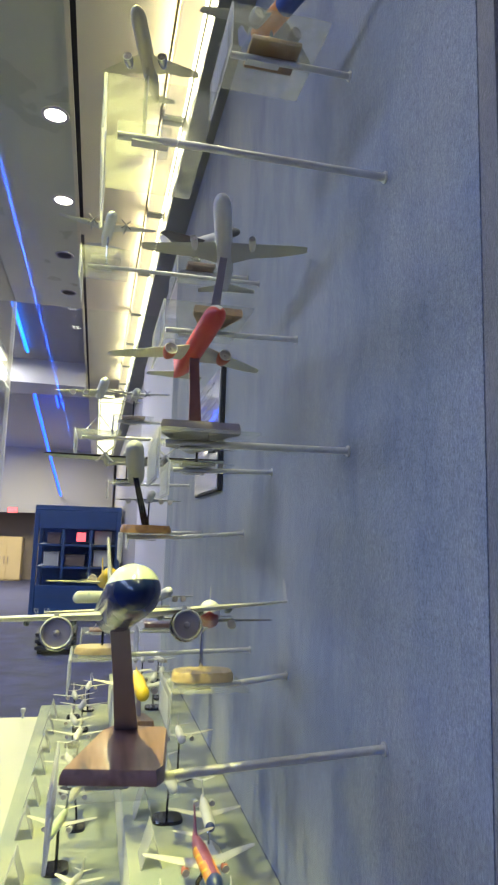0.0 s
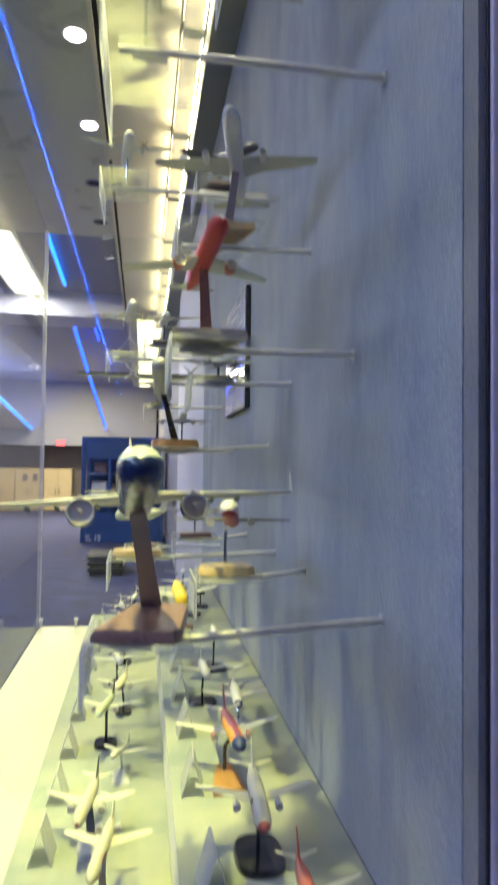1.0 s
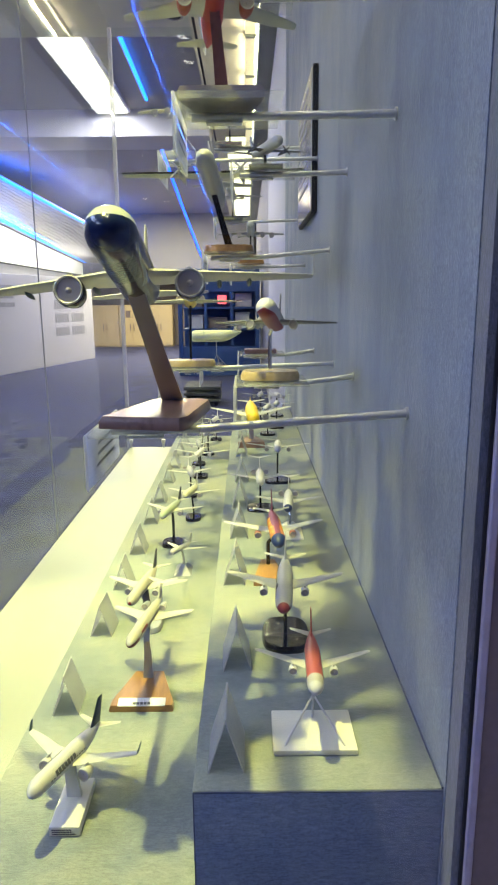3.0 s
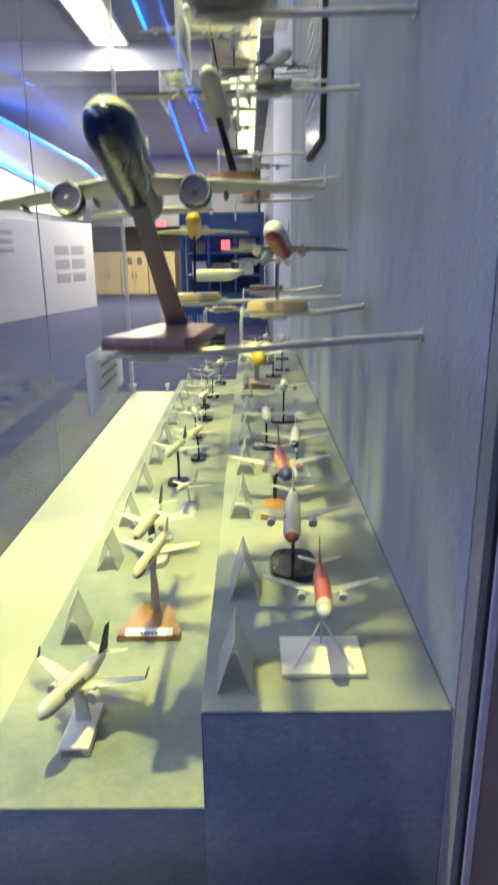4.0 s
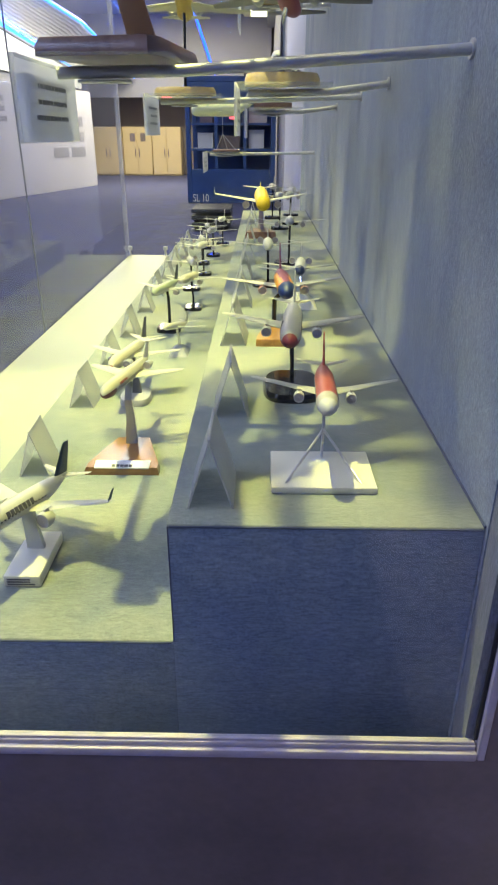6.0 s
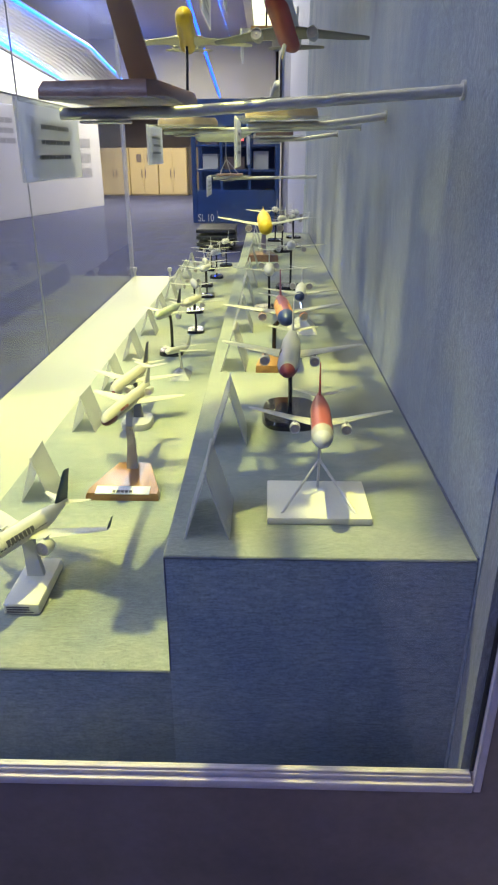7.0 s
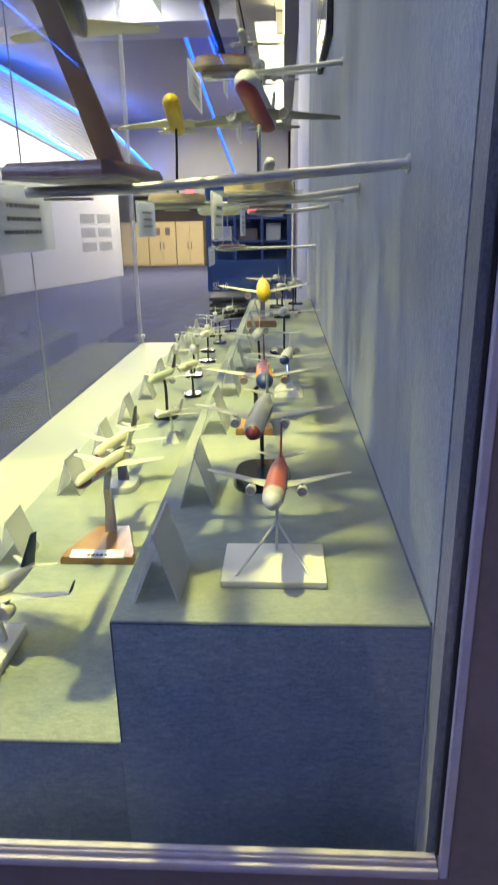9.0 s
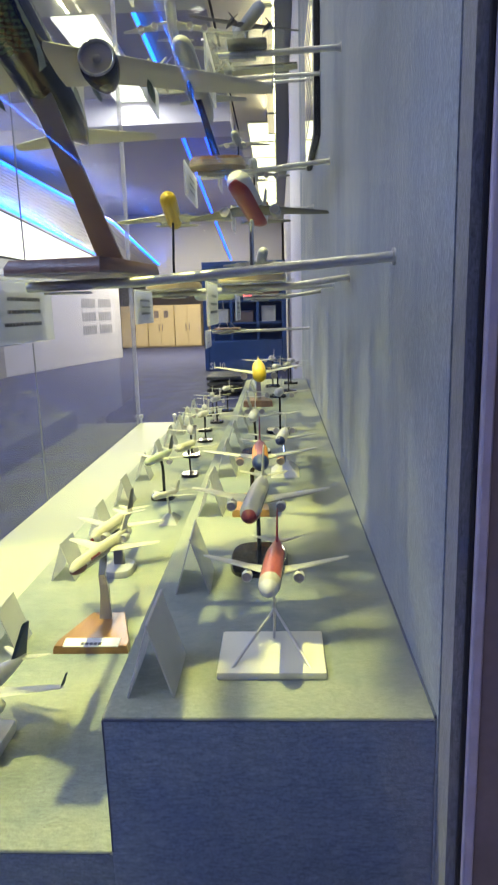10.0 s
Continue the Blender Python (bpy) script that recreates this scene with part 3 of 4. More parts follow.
pane(FX + 0.012, 0.586, Y0 + 0.000, Y0 + 0.005, 0.517, GTOP, "clear end pane")
for a, b in ((Y0 + 0.012, 2.76), (2.763, Y1 - 0.012)):
    pane(FX, FX + 0.008, a, b, BASE - 0.027, GTOP, "clear front pane")
pane(FX + 0.012, WX - 0.002, Y1 - 0.009, Y1 - 0.002, BASE - 0.027, GTOP, "clear far end pane")
part("joint", boxed(FX + 0.001, FX + 0.007, 2.7603 - Y0, 2.7625 - Y0, BASE - 0.02, GTOP), M_GREYWALL, fr, "thin dark joint between panes")
part("corner_bead", boxed(FX - 0.016, FX + 0.0115, Y1 - 0.0115 - Y0, Y1 + 0.012 - Y0, BASE - 0.02, GTOP, 0.003), M_BEAD, fr, "slim pale corner bead")
for x in (FX - 0.10 + 0.12, FX + 0.26):
    cl = thing("glass_clip", pose(x, Y1 - 0.03, BASE), "small steel clip holding the far glass pane", "clip", "glass clips")
    part("stem", tube(bmesh.new(), [(0, 0, 0), (0, 0, 0.035)], 0.008), M_ROD, cl)
    part("jaw", boxed(-0.014, 0.014, -0.008, 0.018, 0.0355, 0.06, 0.003), M_ROD, cl)


# ---- shelves on rods ----
def shelf(x0, x1, y0, y1, z, ry, rz, rod_to=None, flap=0.10, rows=3, clear=False, label="frosted acrylic shelf with a label lip on a steel rod"):
    """An acrylic shelf with a hanging label lip, on a rod out of the back wall. z: its top."""
    s = thing("rod_shelf", pose(x0, (y0 + y1) / 2, z), label, "shelf", "shelves on rods")
    w, d, t = x1 - x0, (y1 - y0) / 2, 0.006
    ox, oy = -x0, -(y0 + y1) / 2
    part("plate", boxed(0, w, -d, d, -t, 0, 0.0015), M_ACRYL, s).visible_shadow = not clear
    xe = (x0 + 0.02 if rod_to is None else rod_to) + ox
    za = -t - 0.0085
    part("rod", tube(bmesh.new(), [(WX + ox + 0.001, ry + oy, rz - z), (w, ry + oy, za + 0.003), (xe, ry + oy, za)], 0.0078, 12), M_ROD, s, "satin steel rod")
    part("rosette", tube(bmesh.new(), [(WX + ox - 0.004, ry + oy, rz - z), (WX + ox, ry + oy, rz - z)], 0.0125, 14), M_ROD, s)
    part("clamp", boxed(w * 0.25, w * 0.62, ry + oy - 0.011, ry + oy + 0.011, za - 0.012, za - 0.0082, 0.0015), M_ROD, s)
    if flap:
        f = part("label_lip", boxed(-t, -0.0005, -d, d, -flap, 0, 0.0015), M_LIP, s, "hanging label lip")
        pw = min(2 * d * 0.86, 0.2)
        part("label_sheet", boxed(-t - 0.001, -t - 0.0002, -pw / 2, pw / 2, -flap * 0.92, -flap * 0.18), M_SHEET, f, "white printed label")
        hgt = flap * 0.06
        part("label_print", moved(bars(rows, pw * 0.8, hgt, hgt * 2.2, 0.0012, random.Random(int(y0 * 100))), Matrix.Translation((-0.0003, 0, -flap * 0.28)) @ pose(0, 0, 0, 0, 0, -90)), M_INKGREY, f, "lines of grey print")
    return s


# ---- model aeroplanes ----
PAINTS, PLACED = {}, {}


def paint(r, g, b, rough=0.42, metal=0.0):
    key = (r, g, b, rough, metal)
    if key not in PAINTS:
        PAINTS[key] = plain("model_paint", (r, g, b), rough, metal, 0.05, 18, 0.0, 0.08)
    return PAINTS[key]


WHITE, CREAM, GREY = paint(0.62, 0.62, 0.62), paint(0.58, 0.57, 0.50), paint(0.38, 0.39, 0.39)
SILVER, DARKGREY, NAVY = paint(0.55, 0.55, 0.56, 0.25, 0.7), paint(0.10, 0.10, 0.11), paint(0.02, 0.04, 0.16)
RED, MAROON, YELLOW = paint(0.55, 0.05, 0.035), paint(0.22, 0.02, 0.02), paint(0.72, 0.50, 0.02)
ORANGE, PURPLE, BLUE, TEAL = paint(0.70, 0.24, 0.03), paint(0.22, 0.05, 0.10), paint(0.03, 0.08, 0.30), paint(0.02, 0.06, 0.07)
COWL = paint(0.52, 0.51, 0.49, 0.3, 0.25)
FAN = paint(0.46, 0.42, 0.41, 0.45, 0.0)
PALEGREEN, INTAKE = paint(0.45, 0.52, 0.36), paint(0.03, 0.03, 0.035, 0.4)
W_DARK = wood("dark_walnut", (0.15, 0.075, 0.05), (0.28, 0.16, 0.12))
W_MID = wood("brown_wood", (0.26, 0.12, 0.03), (0.46, 0.24, 0.07))
W_TAN = wood("tan_wood", (0.20, 0.095, 0.03), (0.34, 0.175, 0.055), 0.3)
W_OAK = wood("pale_oak", (0.48, 0.34, 0.13), (0.66, 0.50, 0.24))
W_WHITE = plain("white_painted_board", (0.74, 0.72, 0.62), 0.5, vary=0.05, scale=20, bump=0.2)
W_POST = plain("purple_brown_post", (0.27, 0.235, 0.25), 0.4, vary=0.1, scale=20)


def fuselage(L, R, scheme, tail_up=0.55, nose=0.13, tail=0.34, n=24, fine=1):
    """Nose at -y. scheme(u, a): the material at u from nose to tail and a from top (0) to belly (1)."""
    n *= fine
    us = [0.16 * (k / (7 * fine)) ** 1.7 for k in range(7 * fine)] + [0.16 + 0.84 * k / (26 * fine) for k in range(26 * fine + 1)]
    rings = []
    for u in us:
        if u < nose:
            r = R * math.sqrt(max(1e-5, 1 - (1 - u / nose) ** 2.1))
            dz = -R * 0.22 * (1 - u / nose) ** 2
        elif u > 1 - tail:
            k = (u - (1 - tail)) / tail
            r = R * (1 - 0.86 * k ** 1.5)
            dz = R * tail_up * k ** 1.5
        else:
            r, dz = R, 0.0
        r = max(r, R * 0.03)
        rings.append([(r * math.sin(2 * math.pi * j / n), (u - 0.5) * L, dz + r * math.cos(2 * math.pi * j / n)) for j in range(n)])

    def mat(i, j):
        a = (j + 0.5) / n * 2
        return scheme((us[i] + us[i + 1]) / 2, a if a <= 1 else 2 - a)
    return loft(bmesh.new(), rings, mat=mat)


def foil(root, tip, cr, ct, thick=0.11, mid=None):
    """A wing or fin: an aerofoil drawn out from a root to a tip. root and tip: leading edges; up: its thickness."""
    prof = ((0, 0), (0.08, 0.5), (0.3, 0.62), (0.65, 0.42), (1, 0.03), (0.65, -0.30), (0.3, -0.38), (0.08, -0.34))
    root, tip = Vector(root), Vector(tip)
    span = (tip - root)
    flat = Vector((span.x, 0, span.z)).normalized()
    up = Vector((0, 1, 0)).cross(flat).normalized()
    if up.z < 0:
        up = -up
    rings = []
    for k in (0.0, 0.3, 0.65, 0.95, 1.0):
        c = cr + (ct - cr) * k
        if mid and k == 0.3:
            c *= mid
        if k == 1.0:
            c *= 0.82
        p = root + span * k
        rings.append([p + Vector((0, x * c + (0.1 * ct if k == 1.0 else 0), 0)) + up * (z * thick * c) for x, z in prof])
    return loft(bmesh.new(), rings)


def nacelle(c, r, l):
    """An engine pod with a hollow lip, nose at -y."""
    c = Vector(c)
    prof = ((0.30, 0.80), (0.02, 0.84), (0.0, 0.92), (0.04, 1.0), (0.35, 1.05), (0.7, 0.92), (1.0, 0.62), (1.0, 0.5))
    return loft(bmesh.new(), [ring(c + Vector((0, (y - 0.4) * l, 0)), r * k, (0, 1, 0), 18) for y, k in prof], mat=lambda i, j: 1 if i < 3 else 0)


def aeroplane(label, loc, L, span, R, height, heading=0.0, pitch=0.0, off=(0, 0), scheme=None, mats=None, wing_mat=None, tail_mat=None, engines="wing2",
              eng_mat=None, t_tail=False, high=False, sweep=0.55, wing_at=0.40, chord=0.22, winglet=None, stand="post", post=None, base=None, fin=1.0, er=0.62, group="model aeroplanes", dihedral=0.07, taper=0.3, slab=0.012, eq=0.34, base_turn=0.0, fine=1, foot=0.12, roll=0.0, boot=None, blade=None):
    """A model aeroplane on its stand. loc: the middle of its base on the support; height: the fuselage axis above it; off: the fuselage middle from the base."""
    a = thing("model_aeroplane", pose(*loc), label, "model aeroplane", group)
    F = Matrix.Translation((off[0], off[1], height)) @ Matrix.Rotation(radians(heading), 4, "Z") @ Matrix.Rotation(radians(-pitch), 4, "X") @ Matrix.Rotation(radians(roll), 4, "Y")
    PLACED[a.name] = (F, L, R)
    mats = mats or [WHITE]
    scheme = scheme or (lambda u, q: 0)
    wing_mat, tail_mat, eng_mat = wing_mat or WHITE, tail_mat or mats[0], eng_mat or WHITE
    part("fuselage", moved(fuselage(L, R, scheme, fine=fine), F), mats, a, "painted fuselage")
    wy, wz = -L / 2 + wing_at * L, (R * 0.75 if high else -R * 0.45)
    cr = chord * L
    half = span / 2
    for s in (-1, 1):
        tip = (s * half, wy + sweep * half, wz + dihedral * half)
        w = part("wing", moved(foil((s * R * 0.5, wy, wz), tip, cr, cr * taper, 0.11, 0.86), F), wing_mat, a)
        if boot:
            part("leading_edge", moved(foil((s * R * 1.1, wy - 0.04 * cr, wz), (tip[0], tip[1] - 0.03 * cr, tip[2]), cr * 0.16, cr * taper * 0.2, 0.75), F), boot, w, "black leading edge strip")
        if winglet:
            part("winglet", moved(foil(Vector(tip) + Vector((0, 0.1 * cr * taper, 0.002)), Vector(tip) + Vector((s * 0.012 * L, 0.05 * L, 0.085 * L)), cr * taper * 0.75, cr * taper * 0.4), F), winglet, w)
        fz = R * 3.3 * fin if t_tail else R * 0.5
        fy = L * (0.44 if t_tail else 0.40)
        part("stabiliser", moved(foil((s * R * 0.1, fy, fz), (s * span * 0.19, fy + 0.09 * L, fz + 0.006), 0.105 * L, 0.045 * L), F), tail_mat if t_tail else wing_mat, a)
    part("tail_fin", moved(foil((0, L * 0.335, R * 0.7), (0, L * 0.335 + 0.13 * L, R * (3.5 * fin if t_tail else 3.9 * fin)), 0.17 * L, 0.075 * L), F), tail_mat, a, "painted tail fin")
    pods = []
    if engines in ("wing2", "wing4"):
        for s in (-1, 1):
            for q in ((eq,) if engines == "wing2" else (0.34, 0.62)):
                x = s * half * q
                pods.append((x, wy + sweep * abs(x) - 0.035 * L, wz + dihedral * abs(x) - R * er * 1.15))
    elif engines == "rear":
        for s in (-1, 1):
            pods.append((s * R * 1.55, L * 0.24, R * 0.4))
    for p in pods:
        e = part("engine", moved(nacelle(p, R * er, L * 0.11), F), [eng_mat, COWL], a, "rounded engine pod")
        part("fan", moved(loft(bmesh.new(), [ring(Vector(p) + Vector((0, -y * L, 0)), R * er * k, (0, 1, 0), 20) for y, k in ((0.034, 0.82), (0.0345, 0.56), (0.0335, 0.22), (0.0375, 0.21), (0.0415, 0.13), (0.043, 0.02))]), F), FAN, e, "grey fan with a small hub")
        if engines != "rear":
            part("pylon", moved(boxed(p[0] - 0.10 * R, p[0] + 0.10 * R, p[1] - 0.01 * L, p[1] + 0.06 * L, p[2] + R * er * 0.9, p[2] + R * er * 1.15 + 0.003), F), wing_mat, e)
    if engines == "prop2":
        for s in (-1, 1):
            c = Vector((s * half * 0.33, wy - 0.02 * L, wz - 0.15 * R))
            e = part("engine", moved(loft(bmesh.new(), [ring(c + Vector((0, y * L, 0)), R * k, (0, 1, 0), 14) for y, k in ((-0.07, 0.05), (-0.06, 0.2), (-0.03, 0.36), (0.06, 0.36), (0.2, 0.12))]), F), eng_mat, a, "turboprop engine pod")
            for k in range(4):
                part("propeller_blade", moved(boxed(-0.006 * L, 0.006 * L, -0.002, 0.002, 0.01 * L, 0.085 * L, 0.0008), F @ Matrix.Translation(c + Vector((0, -0.062 * L, 0))) @ Matrix.Rotation(radians(45 + 90 * k), 4, "Y")), blade or DARKGREY, e, "propeller blade")
    # stand
    belly = F @ Vector((0, 0.02 * L, -R * 0.7))
    kind, bm_, bw, bd, bh, bmat = base or ("board", None, 0.1, 0.1, 0.012, M_BLACK)
    if kind == "board":
        part("base", boxed(-bw / 2, bw / 2, -bd / 2, bd / 2, 0, bh, min(0.003, bh * 0.3), seg=2), bmat, a, "flat stand base")
    elif kind == "trap":
        part("base", moved(prism(bmesh.new(), [(-bw / 2, -bd / 2), (bw / 2, -bd / 2), (bw * 0.5, -bd * 0.36), (bw * 0.24, bd / 2), (-bw * 0.24, bd / 2), (-bw * 0.5, -bd * 0.36)], 0, bh, 0.04), pose(0, 0, 0, 0, 0, base_turn)), bmat, a, "tapered stand base")
    elif kind == "hex":
        part("base", moved(prism(bmesh.new(), [(-bw / 2, -bd / 2), (bw * 0.44, -bd / 2), (bw * 0.5, -bd * 0.40), (bw * 0.42, bd * 0.44), (bw * 0.34, bd / 2), (-bw * 0.24, bd / 2), (-bw * 0.34, bd * 0.40)], 0, bh, 0.05), pose(0, 0, 0, 0, 0, base_turn)), bmat, a, "angular walnut stand base")
    elif kind == "disc":
        out = [(bw / 2 * math.copysign(abs(math.cos(q)) ** 0.6, math.cos(q)), bd / 2 * math.copysign(abs(math.sin(q)) ** 0.75, math.sin(q))) for q in (2 * math.pi * k / 28 for k in range(28))]
        part("base", prism(bmesh.new(), out, 0, bh, 0.07), bmat, a, "rounded stand base")
    elif kind == "wedge":
        part("base", loft(bmesh.new(), [[(-bw / 2, -bd / 2, 0), (bw / 2, -bd / 2, 0), (bw / 2, bd / 2, 0), (-bw / 2, bd / 2, 0)], [(-bw * 0.15, -bd * 0.05, bh), (bw * 0.15, -bd * 0.05, bh), (bw * 0.15, bd * 0.3, bh), (-bw * 0.15, bd * 0.3, bh)]]), bmat, a, "wedge-shaped stand base")
    pm = post or M_BLACK
    if stand == "post":
        part("post", tube(bmesh.new(), [(0, 0.01, bh - 0.002), (0, 0.012, bh + 0.3 * (belly.z - bh)), ((belly.x) * 0.6, 0.006 + belly.y * 0.6, bh + 0.7 * (belly.z - bh)), belly], 0.004, 8), pm, a, "stand post")
    elif stand == "curved":
        mid = bh + 0.55 * (belly.z - bh)
        part("post", tube(bmesh.new(), [(0, 0.25 * bd, bh - 0.002), (0, 0.27 * bd, mid * 0.8), (0, 0.20 * bd, mid * 1.3), (belly.x * 0.6, 0.05 * bd + belly.y * 0.5, belly.z - 0.012), belly], 0.0055, 10), pm, a, "curved stand post")
    elif stand == "slab":
        w, t = slab, 0.005
        b0, b1 = Vector((0.03 * max(0.0, foot - 0.12), bd * foot, bh - 0.001)), belly
        part("post", loft(bmesh.new(), [[p + Vector(q) for q in ((-w * k, -t, 0), (w * k, -t, 0), (w * k, t, 0), (-w * k, t, 0))] for p, k in ((b0, 1.15), (b0.lerp(b1, 0.5), 0.9), (b1, 0.8))]), pm, a, "flat stand post")
    elif stand == "fork":
        w = 0.012
        pts = [Vector((0, 0.30 * bd, bh - 0.001)), Vector((0, 0.36 * bd, bh + 0.35 * belly.z)), Vector((belly.x * 0.5, 0.28 * bd, bh + 0.65 * belly.z)), belly]
        part("post", loft(bmesh.new(), [[p + Vector(q) for q in ((-w * k, -w * 0.5 * k, 0), (w * k, -w * 0.5 * k, 0), (w * k, w * 0.5 * k, 0), (-w * k, w * 0.5 * k, 0))] for p, k in zip(pts, (1.0, 0.75, 0.6, 0.6))]), pm, a, "curved flat stand post")
    elif stand == "tripod":
        k = Vector((belly.x, belly.y * 0.8, bh + 0.45 * (belly.z - bh)))
        part("post", tube(bmesh.new(), [k, belly], 0.0022, 8), pm, a, "thin wire post")
        for fx, fy in ((-0.36, -0.38), (0.36, -0.40), (0.02, 0.30)):
            part("leg", tube(bmesh.new(), [k, (fx * bw, fy * bd, bh - 0.001)], 0.0020, 8), pm, a, "thin wire leg")
    return a


def fairings(a, half, sweep, wy, wz, chord):
    """Teardrop flap-track fairings under both wings."""
    F, L, R = PLACED[a.name]
    for s in (-1, 1):
        for q in (0.22, 0.45, 0.62):
            x = s * half * q
            c = Vector((x, wy + sweep * abs(x) + chord * (0.95 - 0.75 * q), wz + 0.07 * abs(x) - 0.10 * R))
            part("fairing", moved(loft(bmesh.new(), [ring(c + Vector((0, y * L, 0)), R * k, (0, 1, 0), 10) for y, k in ((-0.055, 0.02), (-0.035, 0.10), (0.0, 0.14), (0.035, 0.09), (0.06, 0.015))]), F), TEAL, a, "dark flap-track fairing")


def windows(a, n, z=0.12, first=0.17, last=0.80, mat=None):
    """A row of small dark windows on each side of a model's fuselage, and its cockpit panes."""
    F, L, R = PLACED[a.name]
    for s in (-1, 1):
        bm = bmesh.new()
        for k in range(n):
            y = (-0.5 + first + (last - first) * k / n) * L
            if y > 0.16 * L:
                continue
            x = s * R * math.sqrt(1 - z * z)
            box(bm, x - 0.0005, x + 0.0005, y, y + 0.45 * (last - first) * L / n, (z - 0.07) * R, (z + 0.07) * R)
        part("window_row", moved(bm, F), mat or DARKGREY, a, "row of small dark windows")
    bm = bmesh.new()
    for s in (-1, -0.34, 0.34, 1):
        box(bm, -0.11 * R, 0.11 * R, -0.0006, 0.0006, -0.09 * R, 0.09 * R, 0, Matrix.Translation((s * 0.34 * R, (-0.5 + 0.052 + 0.012 * abs(s)) * L, 0.50 * R)) @ pose(0, 0, 0, -42, 0, s * 22))
    part("cockpit_pane", moved(bm, F), DARKGREY, a, "dark cockpit panes")


def lettering(a, side, y0, y1, z, h, n, mat=None):
    """A bold mark on a fuselage side, as plain blocks."""
    F, L, R = PLACED[a.name]
    bm = bmesh.new()
    for k in range(n):
        y = (y0 + (y1 - y0) * k / n) * L
        x = side * R * math.sqrt(1 - z * z)
        box(bm, -0.0006, 0.0006, 0, 0.74 * (y1 - y0) * L / n, -h * R, h * R, 0, Matrix.Translation((x, y, z * R)) @ pose(0, 0, 0, 0, -side * math.degrees(math.asin(z)), 0))
    part("side_mark", moved(bm, F), mat or DARKGREY, a, "dark bold mark on the side")


def solid(i=0):
    return lambda u, q: i


def banded(*bands):
    """bands: (to_u, index); the first that u falls into."""
    def f(u, q):
        for e, i in bands:
            if u < e:
                return i
        return bands[-1][1]
    return f


def belly_of(split, top, low, nose=None, nose_to=0.0):
    def f(u, q):
        if nose is not None and u < nose_to:
            return nose
        return low if q > split else top
    return f


def tent(x, y, z, w, h, d, turn=0.0, label="frosted folded label card standing like a tent"):
    t = thing("tent_card", pose(x, y, z, 0, 0, turn), label, "label card", "tent cards")
    th = 0.0025
    for s in (-1, 1):
        lean = math.atan2(w / 2, h)
        ln = math.hypot(w / 2, h)
        m = Matrix.Translation((s * w / 2, 0, 0)) @ Matrix.Rotation(-s * lean, 4, "Y")
        part("leaf", moved(boxed(-th if s > 0 else 0.0, 0.0 if s > 0 else th, 0, d, 0, ln, 0.0006), m), M_TENT, t)
    return t

# ---- shelves ----
shelf(0.0, 0.19, 0.99, 1.27, 1.338, 1.105, 1.352, label="frosted acrylic shelf with a printed label lip, holding the large airliner")
shelf(0.245, 0.44, 1.60, 1.84, 1.345, 1.738, 1.350)
shelf(-0.01, 0.19, 2.02, 2.28, 1.345, 2.175, 1.345)
shelf(0.24, 0.44, 2.68, 2.95, 1.335, 2.83, 1.341)
shelf(0.0, 0.22, 3.74, 4.02, 1.165, 3.89, 1.160)
shelf(0.13, 0.33, 2.18, 2.48, 1.725, 2.33, 1.735)
shelf(0.150, 0.345, 1.17, 1.42, 1.928, 1.295, 1.919)
shelf(0.24, 0.43, 1.83, 2.08, 1.935, 1.945, 1.928)
shelf(0.175, 0.40, 1.50, 1.82, 2.30, 1.705, 2.293)
shelf(0.015, 0.200, 0.955, 1.32, 2.475, 1.104, 2.462, clear=True)
shelf(0.26, 0.48, 1.17, 1.44, 2.85, 1.306, 2.838)
shelf(-0.06, 0.12, 2.62, 2.92, 2.135, 2.77, 2.13)
shelf(0.28, 0.48, 2.26, 2.54, 2.76, 2.40, 2.752)
shelf(-0.06, 0.10, 2.06, 2.34, 2.66, 2.20, 2.652)
shelf(0.20, 0.40, 3.20, 3.46, 1.74, 3.33, 1.735)
shelf(0.10, 0.30, 3.75, 4.00, 2.02, 3.88, 2.015)
shelf(0.10, 0.30, 3.30, 3.55, 2.32, 3.43, 2.315)

# ---- models on the rod shelves ----
def big_scheme(u, q):
    """White crown; a navy and black belly with a green leaf patch and a pale swoosh along the side."""
    k = min(1.0, u / 0.13)
    h = math.sqrt(max(0.0, 1 - (1 - k) ** 2.1)) * math.cos(math.pi * q) - 0.22 * (1 - k) ** 2
    crown = 0.22 - 0.75 * max(0.0, u - 0.08) + 0.05 * math.sin(17 * u)
    if h > crown:
        return 0 if u < 0.62 else 2
    mid = -0.30 - 1.55 * max(0.0, u - 0.12) + 0.06 * math.sin(21 * u)
    half = 0.03 + 0.26 * max(0.0, u - 0.16)
    if 0.13 < u < 0.44 and abs(h - mid) < half and h > -0.97:
        return 2
    if 0.15 < u < 0.36 and h < -0.72:
        vein = math.sin(300 * u + 60 * q) + 0.8 * math.sin(140 * u - 90 * q)
        return 4 if vein > 0.1 else 3
    if u < 0.30:
        return 1
    return 3 if h < -0.55 or u > 0.6 else 1


